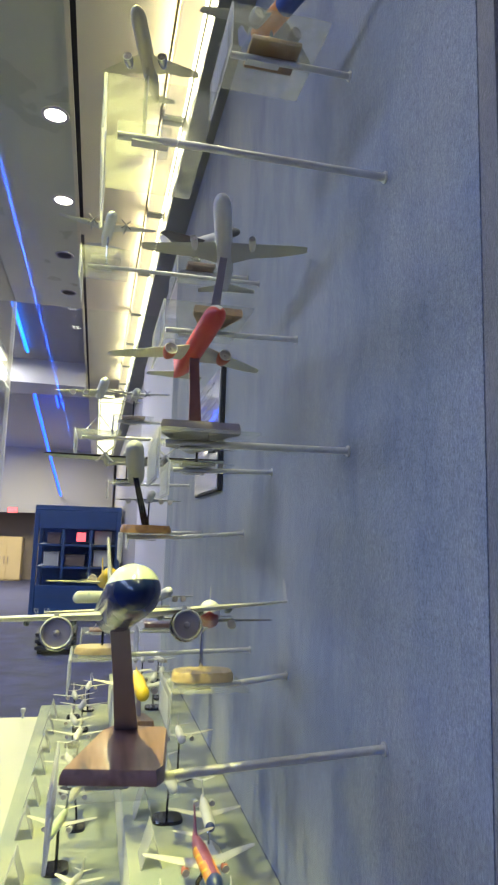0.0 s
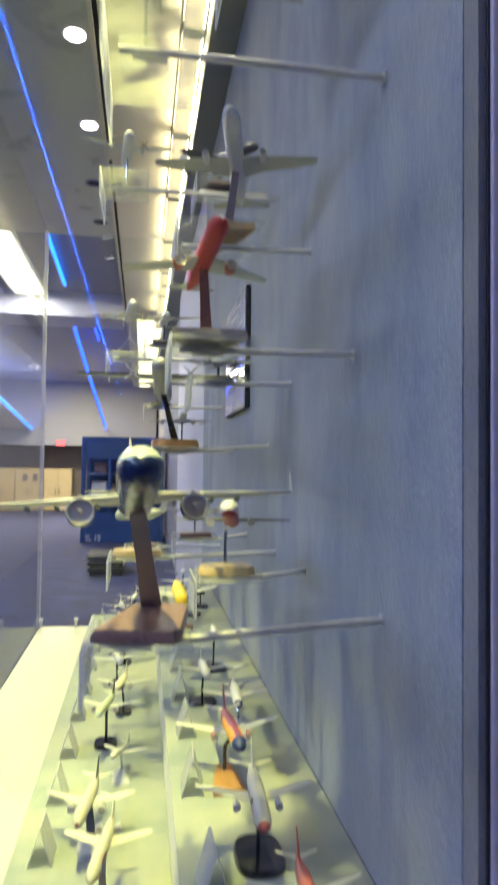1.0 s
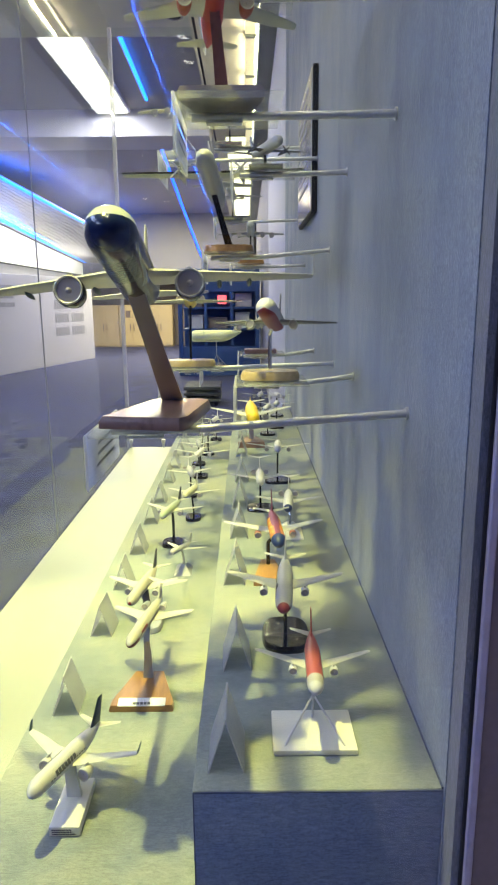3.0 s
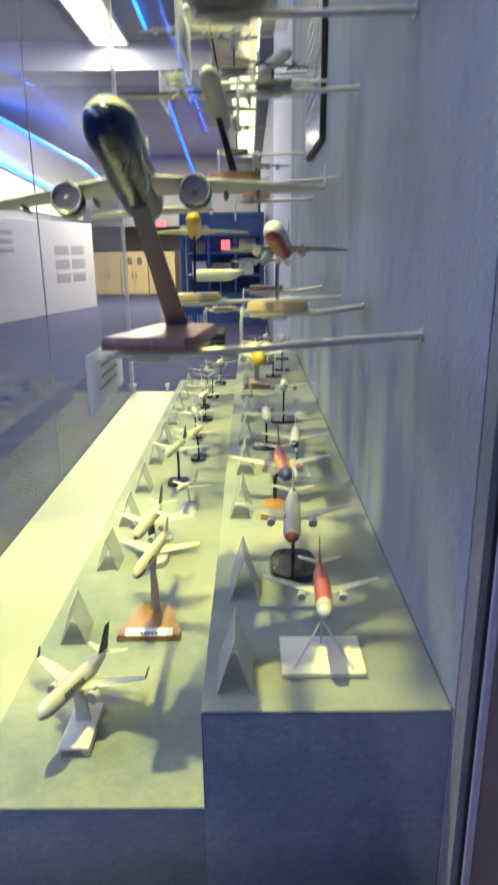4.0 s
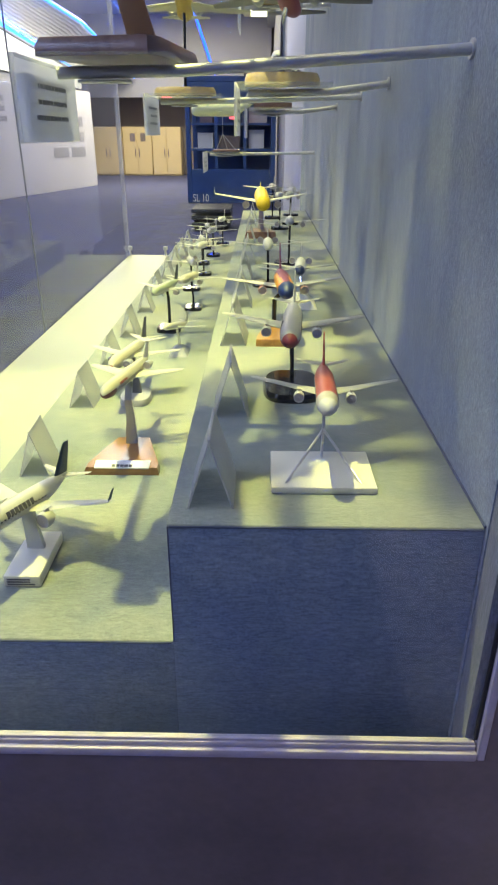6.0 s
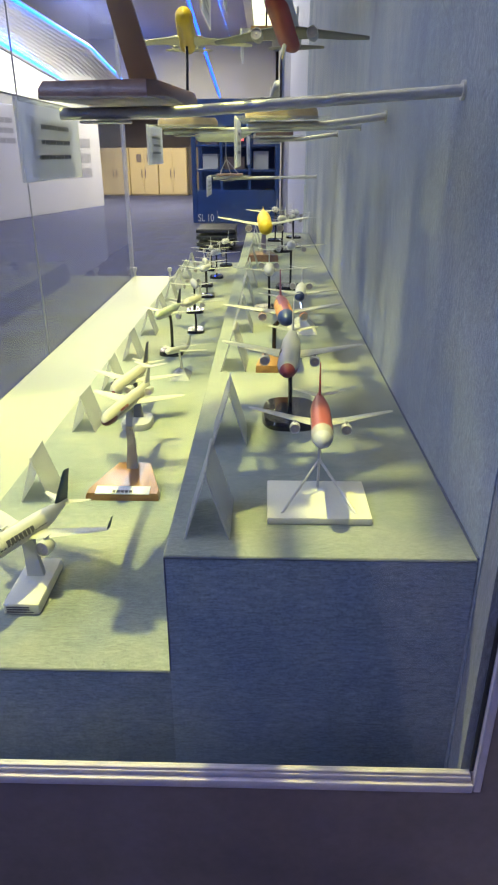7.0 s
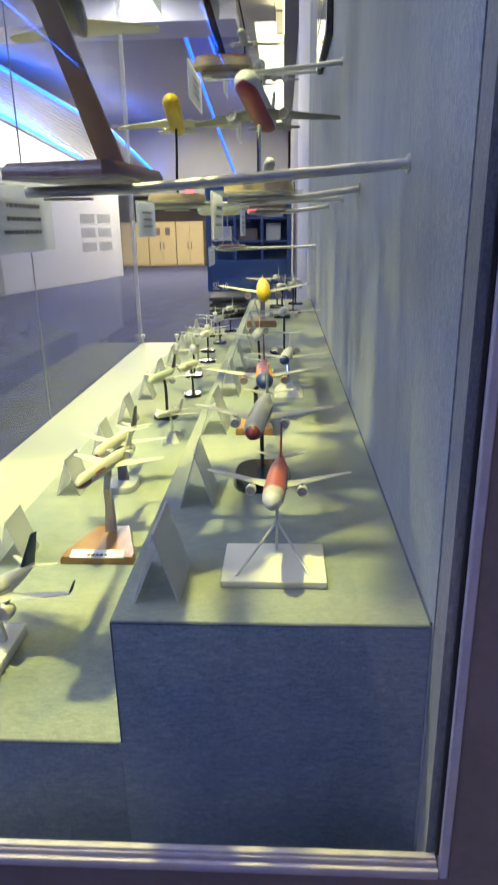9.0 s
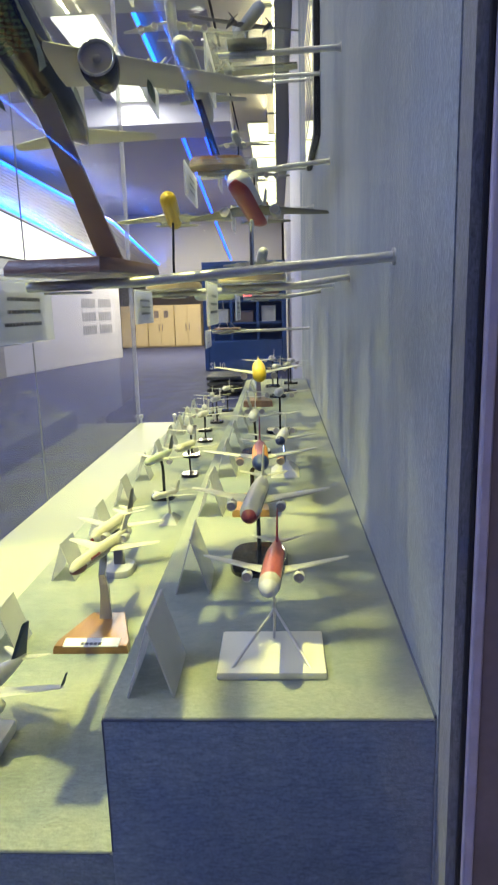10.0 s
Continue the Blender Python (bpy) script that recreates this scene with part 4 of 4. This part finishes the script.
big = aeroplane("large airliner model, white over green and navy, on walnut", (0.110, 1.16, 1.338), 0.54, 0.64, 0.036, 0.270, 2, 12, (-0.025, -0.13),
                big_scheme, [paint(0.62, 0.68, 0.56, 0.16), paint(0.010, 0.022, 0.085, 0.22), paint(0.36, 0.42, 0.34, 0.25), paint(0.008, 0.014, 0.022, 0.24), paint(0.022, 0.085, 0.038, 0.35)], CREAM, CREAM, "wing2", paint(0.035, 0.04, 0.045, 0.14), winglet=GREY,
                stand="slab", post=W_POST, base=("hex", None, 0.160, 0.25, 0.022, W_DARK), er=0.66, chord=0.2, sweep=0.58, wing_at=0.36, taper=0.28, slab=0.019, eq=0.30, base_turn=-11, fine=6, foot=0.40, roll=-3.0, fin=1.18)
aeroplane("white jet airliner model with dark red belly on chrome post", (0.340, 1.735, 1.345), 0.32, 0.34, 0.026, 0.170, -10, 13, (0.005, -0.05), belly_of(0.66, 0, 1), [WHITE, paint(0.30, 0.03, 0.03)], paint(0.16, 0.16, 0.16), WHITE, "wing2", GREY,
          stand="curved", post=M_CHROME, base=("disc", None, 0.165, 0.10, 0.024, W_OAK), er=0.45, fine=2)
aeroplane("yellow jet airliner model on a black post and oval wooden base", (0.083, 2.15, 1.345), 0.34, 0.37, 0.024, 0.225, 4, 10, (0.0, 0.04), belly_of(0.80, 0, 1), [YELLOW, paint(0.6, 0.4, 0.02)], paint(0.55, 0.53, 0.36), YELLOW, "rear", GREY,
          stand="post", post=M_BLACK, base=("disc", None, 0.17, 0.10, 0.020, W_OAK))
aeroplane("grey jet fighter model on a walnut base", (0.335, 2.81, 1.335), 0.30, 0.30, 0.020, 0.13, 6, 12, (0.0, 0.0), belly_of(0.6, 0, 1), [WHITE, GREY], GREY, GREY, "wing4", DARKGREY,
          stand="post", post=M_CHROME, base=("board", None, 0.14, 0.09, 0.018, W_DARK))
aeroplane("cream flying boat model turned sideways on a wire tripod", (0.11, 3.88, 1.165), 0.30, 0.12, 0.034, 0.197, -82, 0, (-0.02, -0.10), lambda u, q: 1 if 0.26 < u < 0.30 and 0.2 < q < 0.45 else 0, [paint(0.70, 0.72, 0.50), PALEGREEN], paint(0.6, 0.62, 0.45), CREAM, "none", None,
          stand="tripod", post=M_ROD, base=("board", None, 0.14, 0.12, 0.010, W_DARK), fin=0.6)
aeroplane("grey twin turboprop model with high wings on a black post", (0.215, 2.33, 1.725), 0.48, 0.62, 0.031, 0.225, -5, 14, (-0.05, -0.05), belly_of(0.55, 0, 1), [paint(0.50, 0.51, 0.47), GREY], paint(0.50, 0.52, 0.42), GREY, "prop2", GREY,
          t_tail=True, high=True, sweep=0.02, chord=0.12, stand="slab", post=M_BLACK, base=("disc", None, 0.18, 0.13, 0.028, W_MID), dihedral=0.02, taper=0.6, boot=M_BLACK, blade=CREAM)
ra = aeroplane("red airliner model with white wings on a brown post", (0.232, 1.29, 1.928), 0.33, 0.34, 0.0215, 0.185, 8, 13, (-0.012, -0.02), belly_of(0.22, 1, 0), [RED, WHITE], paint(0.55, 0.56, 0.48), RED, "wing2", paint(0.5, 0.12, 0.06),
          stand="slab", post=wood("red_brown_wood", (0.16, 0.06, 0.045), (0.30, 0.13, 0.10)), base=("trap", None, 0.16, 0.15, 0.022, W_POST))
aeroplane("white propeller model with dark wings on a low stand", (0.335, 1.95, 1.935), 0.20, 0.30, 0.016, 0.06, 24, 4, (0.0, 0.0), solid(), [paint(0.50, 0.50, 0.46)], paint(0.2, 0.2, 0.2), GREY, "prop2", DARKGREY,
          sweep=0.15, chord=0.15, stand="post", post=M_BLACK, base=("board", None, 0.10, 0.10, 0.010, M_BLACK))
aeroplane("white propeller airliner model with long straight wings", (0.32, 1.64, 2.30), 0.42, 0.46, 0.024, 0.21, -13, 15, (0.02, 0.0), solid(), [WHITE], paint(0.45, 0.46, 0.42), WHITE, "wing2", WHITE,
          er=0.4, sweep=0.12, stand="slab", post=W_POST, base=("trap", None, 0.13, 0.13, 0.02, W_MID))
aeroplane("cream airliner model seen over its shelf", (0.085, 1.14, 2.475), 0.26, 0.20, 0.015, 0.20, -14, 4, (0.0, 0.03), solid(), [paint(0.5, 0.46, 0.36)], paint(0.6, 0.56, 0.44), CREAM, "wing2", SILVER,
          stand="post", post=M_CHROME, base=("board", None, 0.10, 0.10, 0.010, M_ACRYL))
aeroplane("blue and orange airliner model on the topmost shelf", (0.38, 1.31, 2.85), 0.30, 0.32, 0.024, 0.10, 20, 2, (0.0, 0.0), banded((0.35, 0), (0.7, 1), (1.1, 0)), [BLUE, ORANGE], GREY, BLUE, "wing2", GREY,
          stand="post", post=M_CHROME, base=("board", None, 0.12, 0.10, 0.012, W_MID))
aeroplane("white four-engined airliner model on a wire tripod", (0.03, 2.77, 2.135), 0.34, 0.38, 0.020, 0.19, 5, 4, (0.0, 0.0), solid(), [WHITE], CREAM, WHITE, "wing4", WHITE,
          stand="tripod", post=M_ROD, base=("board", None, 0.15, 0.13, 0.010, M_ACRYL))
aeroplane("black and white fighter model on a dark stand", (0.38, 2.40, 2.76), 0.34, 0.30, 0.020, 0.12, 55, 8, (0.0, 0.0), banded((0.3, 1), (0.6, 0), (1.1, 1)), [WHITE, DARKGREY], DARKGREY, WHITE, "none", None,
          sweep=0.7, chord=0.32, stand="post", post=M_BLACK, base=("board", None, 0.11, 0.10, 0.014, W_DARK))
aeroplane("white high-winged propeller model on a clear stand", (0.02, 2.20, 2.66), 0.26, 0.34, 0.018, 0.12, 6, 5, (0.0, 0.0), solid(), [WHITE], WHITE, GREY, "prop2", GREY,
          sweep=0.02, high=True, chord=0.2, stand="post", post=M_CHROME, base=("board", None, 0.10, 0.10, 0.010, M_ACRYL))
aeroplane("pale four-engined airliner model on a brown stand", (0.30, 3.33, 1.74), 0.32, 0.34, 0.020, 0.16, 0, 8, (0.0, 0.0), solid(), [paint(0.55, 0.56, 0.5)], GREY, GREY, "wing4", GREY,
          stand="post", post=M_BLACK, base=("trap", None, 0.13, 0.11, 0.02, W_MID))
aeroplane("grey twin-jet model on a black stand", (0.20, 3.88, 2.02), 0.30, 0.34, 0.02, 0.14, -5, 6, (0.0, 0.0), solid(), [GREY], GREY, GREY, "wing2", GREY,
          stand="post", post=M_BLACK, base=("board", None, 0.12, 0.10, 0.014, M_BLACK))
aeroplane("pale propeller model with straight wings", (0.20, 3.43, 2.32), 0.30, 0.38, 0.02, 0.12, 4, 4, (0.0, 0.0), solid(), [CREAM], CREAM, CREAM, "prop2", GREY,
          sweep=0.05, high=True, stand="post", post=M_BLACK, base=("board", None, 0.12, 0.10, 0.014, W_DARK))

# ---- models on the upper step ----
u1 = aeroplane("red and white airliner model on a wire tripod and white board", (0.384, 0.912, UP), 0.215, 0.212, 0.0145, 0.116, -3, 5, (0.004, 0.045), lambda u, q: 1 if (u > 0.16 and q < 0.45) else (2 if u < 0.05 else 0), [paint(0.5, 0.48, 0.44), paint(0.42, 0.09, 0.07), WHITE], paint(0.50, 0.50, 0.44), paint(0.5, 0.05, 0.04), "wing2", WHITE,
               stand="tripod", post=M_ROD, base=("board", None, 0.142, 0.112, 0.011, W_WHITE), chord=0.17, er=0.5)
u2 = aeroplane("white airliner model with a red nose on a black rounded stand", (0.357, 1.255, UP), 0.29, 0.27, 0.018, 0.124, -4, 2, (-0.002, 0.02), lambda u, q: 1 if (u < 0.035 or (u < 0.13 and q > 0.5)) else 0, [paint(0.52, 0.52, 0.49), paint(0.26, 0.05, 0.06)], paint(0.46, 0.46, 0.41), WHITE, "wing2", WHITE,
          stand="post", post=M_BLACK, base=("disc", None, 0.108, 0.15, 0.014, M_BLACK), er=0.5)


def striped(u, q):
    if u < 0.11:
        return 2
    if q < 0.20 or u > 0.66:
        return 0 if u > 0.36 or q < 0.12 else 1
    return 3 if math.sin(46 * u - 9 * q) > 0.72 else 1


aeroplane("airliner model painted in purple, orange and yellow stripes", (0.330, 1.60, UP), 0.30, 0.29, 0.0195, 0.118, 2, 3, (0.02, 0.06), striped, [PURPLE, ORANGE, NAVY, YELLOW], paint(0.52, 0.52, 0.48), PURPLE, "wing2", paint(0.35, 0.10, 0.06),
          stand="curved", post=M_BLACK, base=("trap", None, 0.085, 0.15, 0.016, W_MID), fine=2, er=0.5)
aeroplane("white rear-engined airliner model on a white wedge", (0.412, 1.93, UP), 0.27, 0.22, 0.0155, 0.10, -4, 4, (-0.004, 0.05), belly_of(0.55, 0, 1, 1, 0.05), [WHITE, NAVY], paint(0.5, 0.5, 0.46), WHITE, "rear", GREY,
          t_tail=True, stand="post", post=M_CHROME, base=("wedge", None, 0.08, 0.12, 0.028, W_WHITE))
aeroplane("white rear-engined airliner model on a black stand", (0.32, 2.19, UP), 0.24, 0.22, 0.015, 0.135, 0, 5, (-0.002, -0.04), solid(), [WHITE], paint(0.5, 0.5, 0.46), WHITE, "rear", GREY,
          t_tail=True, stand="post", post=M_BLACK, base=("disc", None, 0.10, 0.09, 0.010, M_BLACK))
aeroplane("white airliner model with grey wings on a black stand", (0.40, 2.56, UP), 0.26, 0.27, 0.015, 0.155, -3, 5, (0.0, 0.0), solid(), [WHITE], paint(0.45, 0.45, 0.42), GREY, "wing2", GREY,
          stand="post", post=M_BLACK, base=("disc", None, 0.11, 0.10, 0.012, M_BLACK))
aeroplane("yellow airliner model with pale wings on a walnut base", (0.295, 3.28, UP), 0.34, 0.44, 0.033, 0.165, 3, -6, (0.004, 0.07), lambda u, q: 1 if 0.13 < u < 0.16 and 0.3 < q < 0.6 else 0, [YELLOW, DARKGREY], paint(0.55, 0.55, 0.48), YELLOW, "wing2", DARKGREY,
          stand="slab", post=W_POST, base=("trap", None, 0.14, 0.15, 0.03, W_DARK), winglet=WHITE, er=0.5, fin=0.3)
for x, y, h, lab in ((0.39, 3.55, 0.16, "white"), (0.45, 3.75, 0.15, "grey"), (0.36, 4.0, 0.17, "white"), (0.47, 4.15, 0.14, "white")):
    aeroplane("small %s airliner model on a dark stand near the far end" % lab, (x, y, UP), 0.24, 0.24, 0.015, h, random.Random(int(y * 100)).uniform(-12, 12), 5, (0.0, 0.0), solid(), [WHITE if lab == "white" else GREY], GREY, WHITE, "wing2", GREY,
              stand="post", post=M_BLACK, base=("disc", None, 0.09, 0.09, 0.012, M_BLACK))

# ---- models on the lower step ----
wj = aeroplane("white airliner model with a dark tail on a white block", (-0.058, 0.952, LOW), 0.235, 0.235, 0.0165, 0.102, -17, 7, (-0.008, 0.015), belly_of(0.78, 0, 1), [paint(0.60, 0.60, 0.54), CREAM], paint(0.52, 0.52, 0.46), paint(0.02, 0.05, 0.07), "wing2", paint(0.6, 0.6, 0.5), winglet=TEAL,
               stand="slab", post=paint(0.6, 0.6, 0.55), base=("board", None, 0.056, 0.125, 0.020, W_WHITE), er=0.75, wing_at=0.42)
md = aeroplane("cream rear-engined airliner model on a brown stand with plaque", (0.022, 1.325, LOW), 0.30, 0.205, 0.0145, 0.165, -7, 5, (0.0, 0.06), lambda u, q: 1 if u < 0.12 and q > 0.42 else (2 if 0.48 < q < 0.6 else 0), [paint(0.46, 0.45, 0.36), paint(0.16, 0.05, 0.05), paint(0.30, 0.27, 0.21)], paint(0.55, 0.55, 0.42), CREAM, "rear", GREY,
               t_tail=True, stand="fork", post=paint(0.36, 0.36, 0.35, 0.3, 0.3), base=("trap", None, 0.148, 0.15, 0.016, W_TAN), wing_at=0.5, fin=0.9)
part("plaque", moved(boxed(-0.055, 0.055, -0.0012, 0.0012, -0.012, 0.012), Matrix.Translation((0, -0.062, 0.0172)) @ pose(0, 0, 0, -78, 0, 0)), M_PAPER, md, "white plaque with dark lettering blocks")
lt = bmesh.new()
for k in range(5):
    box(lt, -0.020 + 0.0085 * k, -0.0135 + 0.0085 * k, -0.0022, -0.0013, -0.009, -0.002)
part("plaque_print", moved(lt, Matrix.Translation((0, -0.062, 0.0172)) @ pose(0, 0, 0, -78, 0, 0) @ Matrix.Rotation(math.pi, 4, "Y") @ Matrix.Rotation(math.pi, 4, "Z") @ Matrix.Rotation(math.pi, 4, "X")), M_INK, md, "dark print")
l3 = aeroplane("grey airliner model with a dark tail on a grey stand", (-0.02, 1.66, LOW), 0.29, 0.24, 0.0165, 0.115, -7, 4, (-0.015, 0.04), belly_of(0.7, 0, 1, 2, 0.012), [paint(0.50, 0.48, 0.38), GREY, MAROON], paint(0.52, 0.52, 0.42), DARKGREY, "wing2", GREY,
          stand="slab", post=DARKGREY, base=("disc", None, 0.08, 0.10, 0.016, GREY))
aeroplane("small white delta-winged jet model on a grey wedge", (0.045, 2.06, LOW), 0.17, 0.15, 0.010, 0.088, -18, 10, (-0.005, 0.0), solid(), [paint(0.56, 0.56, 0.5)], paint(0.56, 0.56, 0.5), CREAM, "none", None,
          sweep=0.8, chord=0.3, stand="post", post=SILVER, base=("wedge", None, 0.06, 0.09, 0.022, GREY))
aeroplane("green and white airliner model on a tall curved black stand", (-0.02, 2.32, LOW), 0.24, 0.23, 0.015, 0.155, -12, 3, (0.0, -0.02), belly_of(0.5, 1, 0), [paint(0.62, 0.62, 0.5), PALEGREEN], paint(0.55, 0.55, 0.44), paint(0.06, 0.07, 0.07), "wing2", GREY,
          stand="curved", post=M_BLACK, base=("disc", None, 0.085, 0.09, 0.014, M_BLACK))
aeroplane("yellowish white airliner model on a black stand", (0.035, 2.63, LOW), 0.25, 0.23, 0.0165, 0.115, -8, 6, (-0.01, 0.04), belly_of(0.7, 0, 1), [paint(0.62, 0.60, 0.42), CREAM], paint(0.55, 0.55, 0.45), CREAM, "wing2", GREY,
          stand="post", post=M_BLACK, base=("disc", None, 0.07, 0.09, 0.012, M_BLACK))
for x, y, h, sp, hd, lab in ((-0.005, 2.98, 0.125, 0.22, 10, "cream"), (0.02, 3.32, 0.14, 0.30, -5, "white"), (-0.01, 3.60, 0.13, 0.24, 8, "grey"), (0.03, 3.86, 0.14, 0.26, -6, "white"), (-0.02, 4.12, 0.13, 0.24, 5, "grey"), (0.06, 4.28, 0.15, 0.24, -4, "white")):
    aeroplane("%s airliner model on a dark stand in the lower row" % lab, (x, y, LOW), 0.25, sp, 0.015, h, hd, 5, (0.0, 0.0), solid(), [{"cream": CREAM, "white": WHITE, "grey": GREY}[lab]], paint(0.55, 0.55, 0.47), WHITE, "wing2" if lab != "cream" else "rear", GREY,
              t_tail=lab == "cream", stand="post", post=M_BLACK, base=("disc", None, 0.08, 0.09, 0.012, M_BLACK))

# ---- label cards ----
for x, y, tn in ((0.235, 0.817, 0), (0.249, 1.115, 2), (0.236, 1.53, -2), (0.245, 1.88, 1), (0.245, 2.20, 0), (0.25, 2.55, 2), (0.245, 3.0, -1), (0.25, 3.45, 1), (0.25, 3.8, 0)):
    tent(x, y, UP, 0.060, 0.098, 0.105, tn)
for x, y, tn in ((-0.150, 1.24, 3), (-0.147, 1.60, -2), (-0.143, 1.905, 1), (-0.144, 2.218, 0), (-0.143, 2.557, 2), (-0.143, 2.843, -1), (-0.143, 3.196, 0), (-0.143, 3.50, 1), (-0.143, 3.80, 0), (-0.143, 4.1, -1)):
    tent(x, y, LOW, 0.062, 0.098, 0.09, tn)

# ---- text panel on the back wall ----
tp = thing("text_panel", pose(WX - 0.001, 3.12, 2.205), "white printed text panel with a dark edge on the cloth wall", "text panel")
part("backing", boxed(-0.022, 0.0, -0.34, 0.34, -0.285, 0.285, 0.003), M_SEAL, tp, "dark edge")
face = part("face", boxed(-0.027, -0.0222, -0.33, 0.33, -0.275, 0.275, 0.001), M_GLOSSPAPER, tp, "white printed face")
part("face_print", moved(bars(9, 0.54, 0.018, 0.030, 0.0008, random.Random(9)), Matrix.Translation((-0.0272, 0, 0.24)) @ pose(0, 0, 0, 0, 0, -90)), M_GREYWALL, face, "lines of print")

# ---- windows and marks on the nearer models ----
for a, n in ((big, 26), (u1, 18), (u2, 20), (wj, 18), (md, 18), (l3, 16)):
    windows(a, n)
lettering(wj, 1, -0.26, 0.02, 0.42, 0.26, 7)
lettering(wj, -1, -0.26, 0.02, 0.42, 0.26, 7)
lettering(md, 1, -0.30, -0.14, 0.40, 0.16, 5, MAROON)
lettering(u2, -1, -0.20, -0.12, 0.50, 0.22, 2)
fairings(big, 0.32, 0.58, -0.0756, -0.0162, 0.108)
part("base_print", moved(bars(3, 0.044, 0.0022, 0.0022, 0.0006, random.Random(4)), pose(0, -0.0628, 0.0155)), M_INK, wj, "lines of small print")
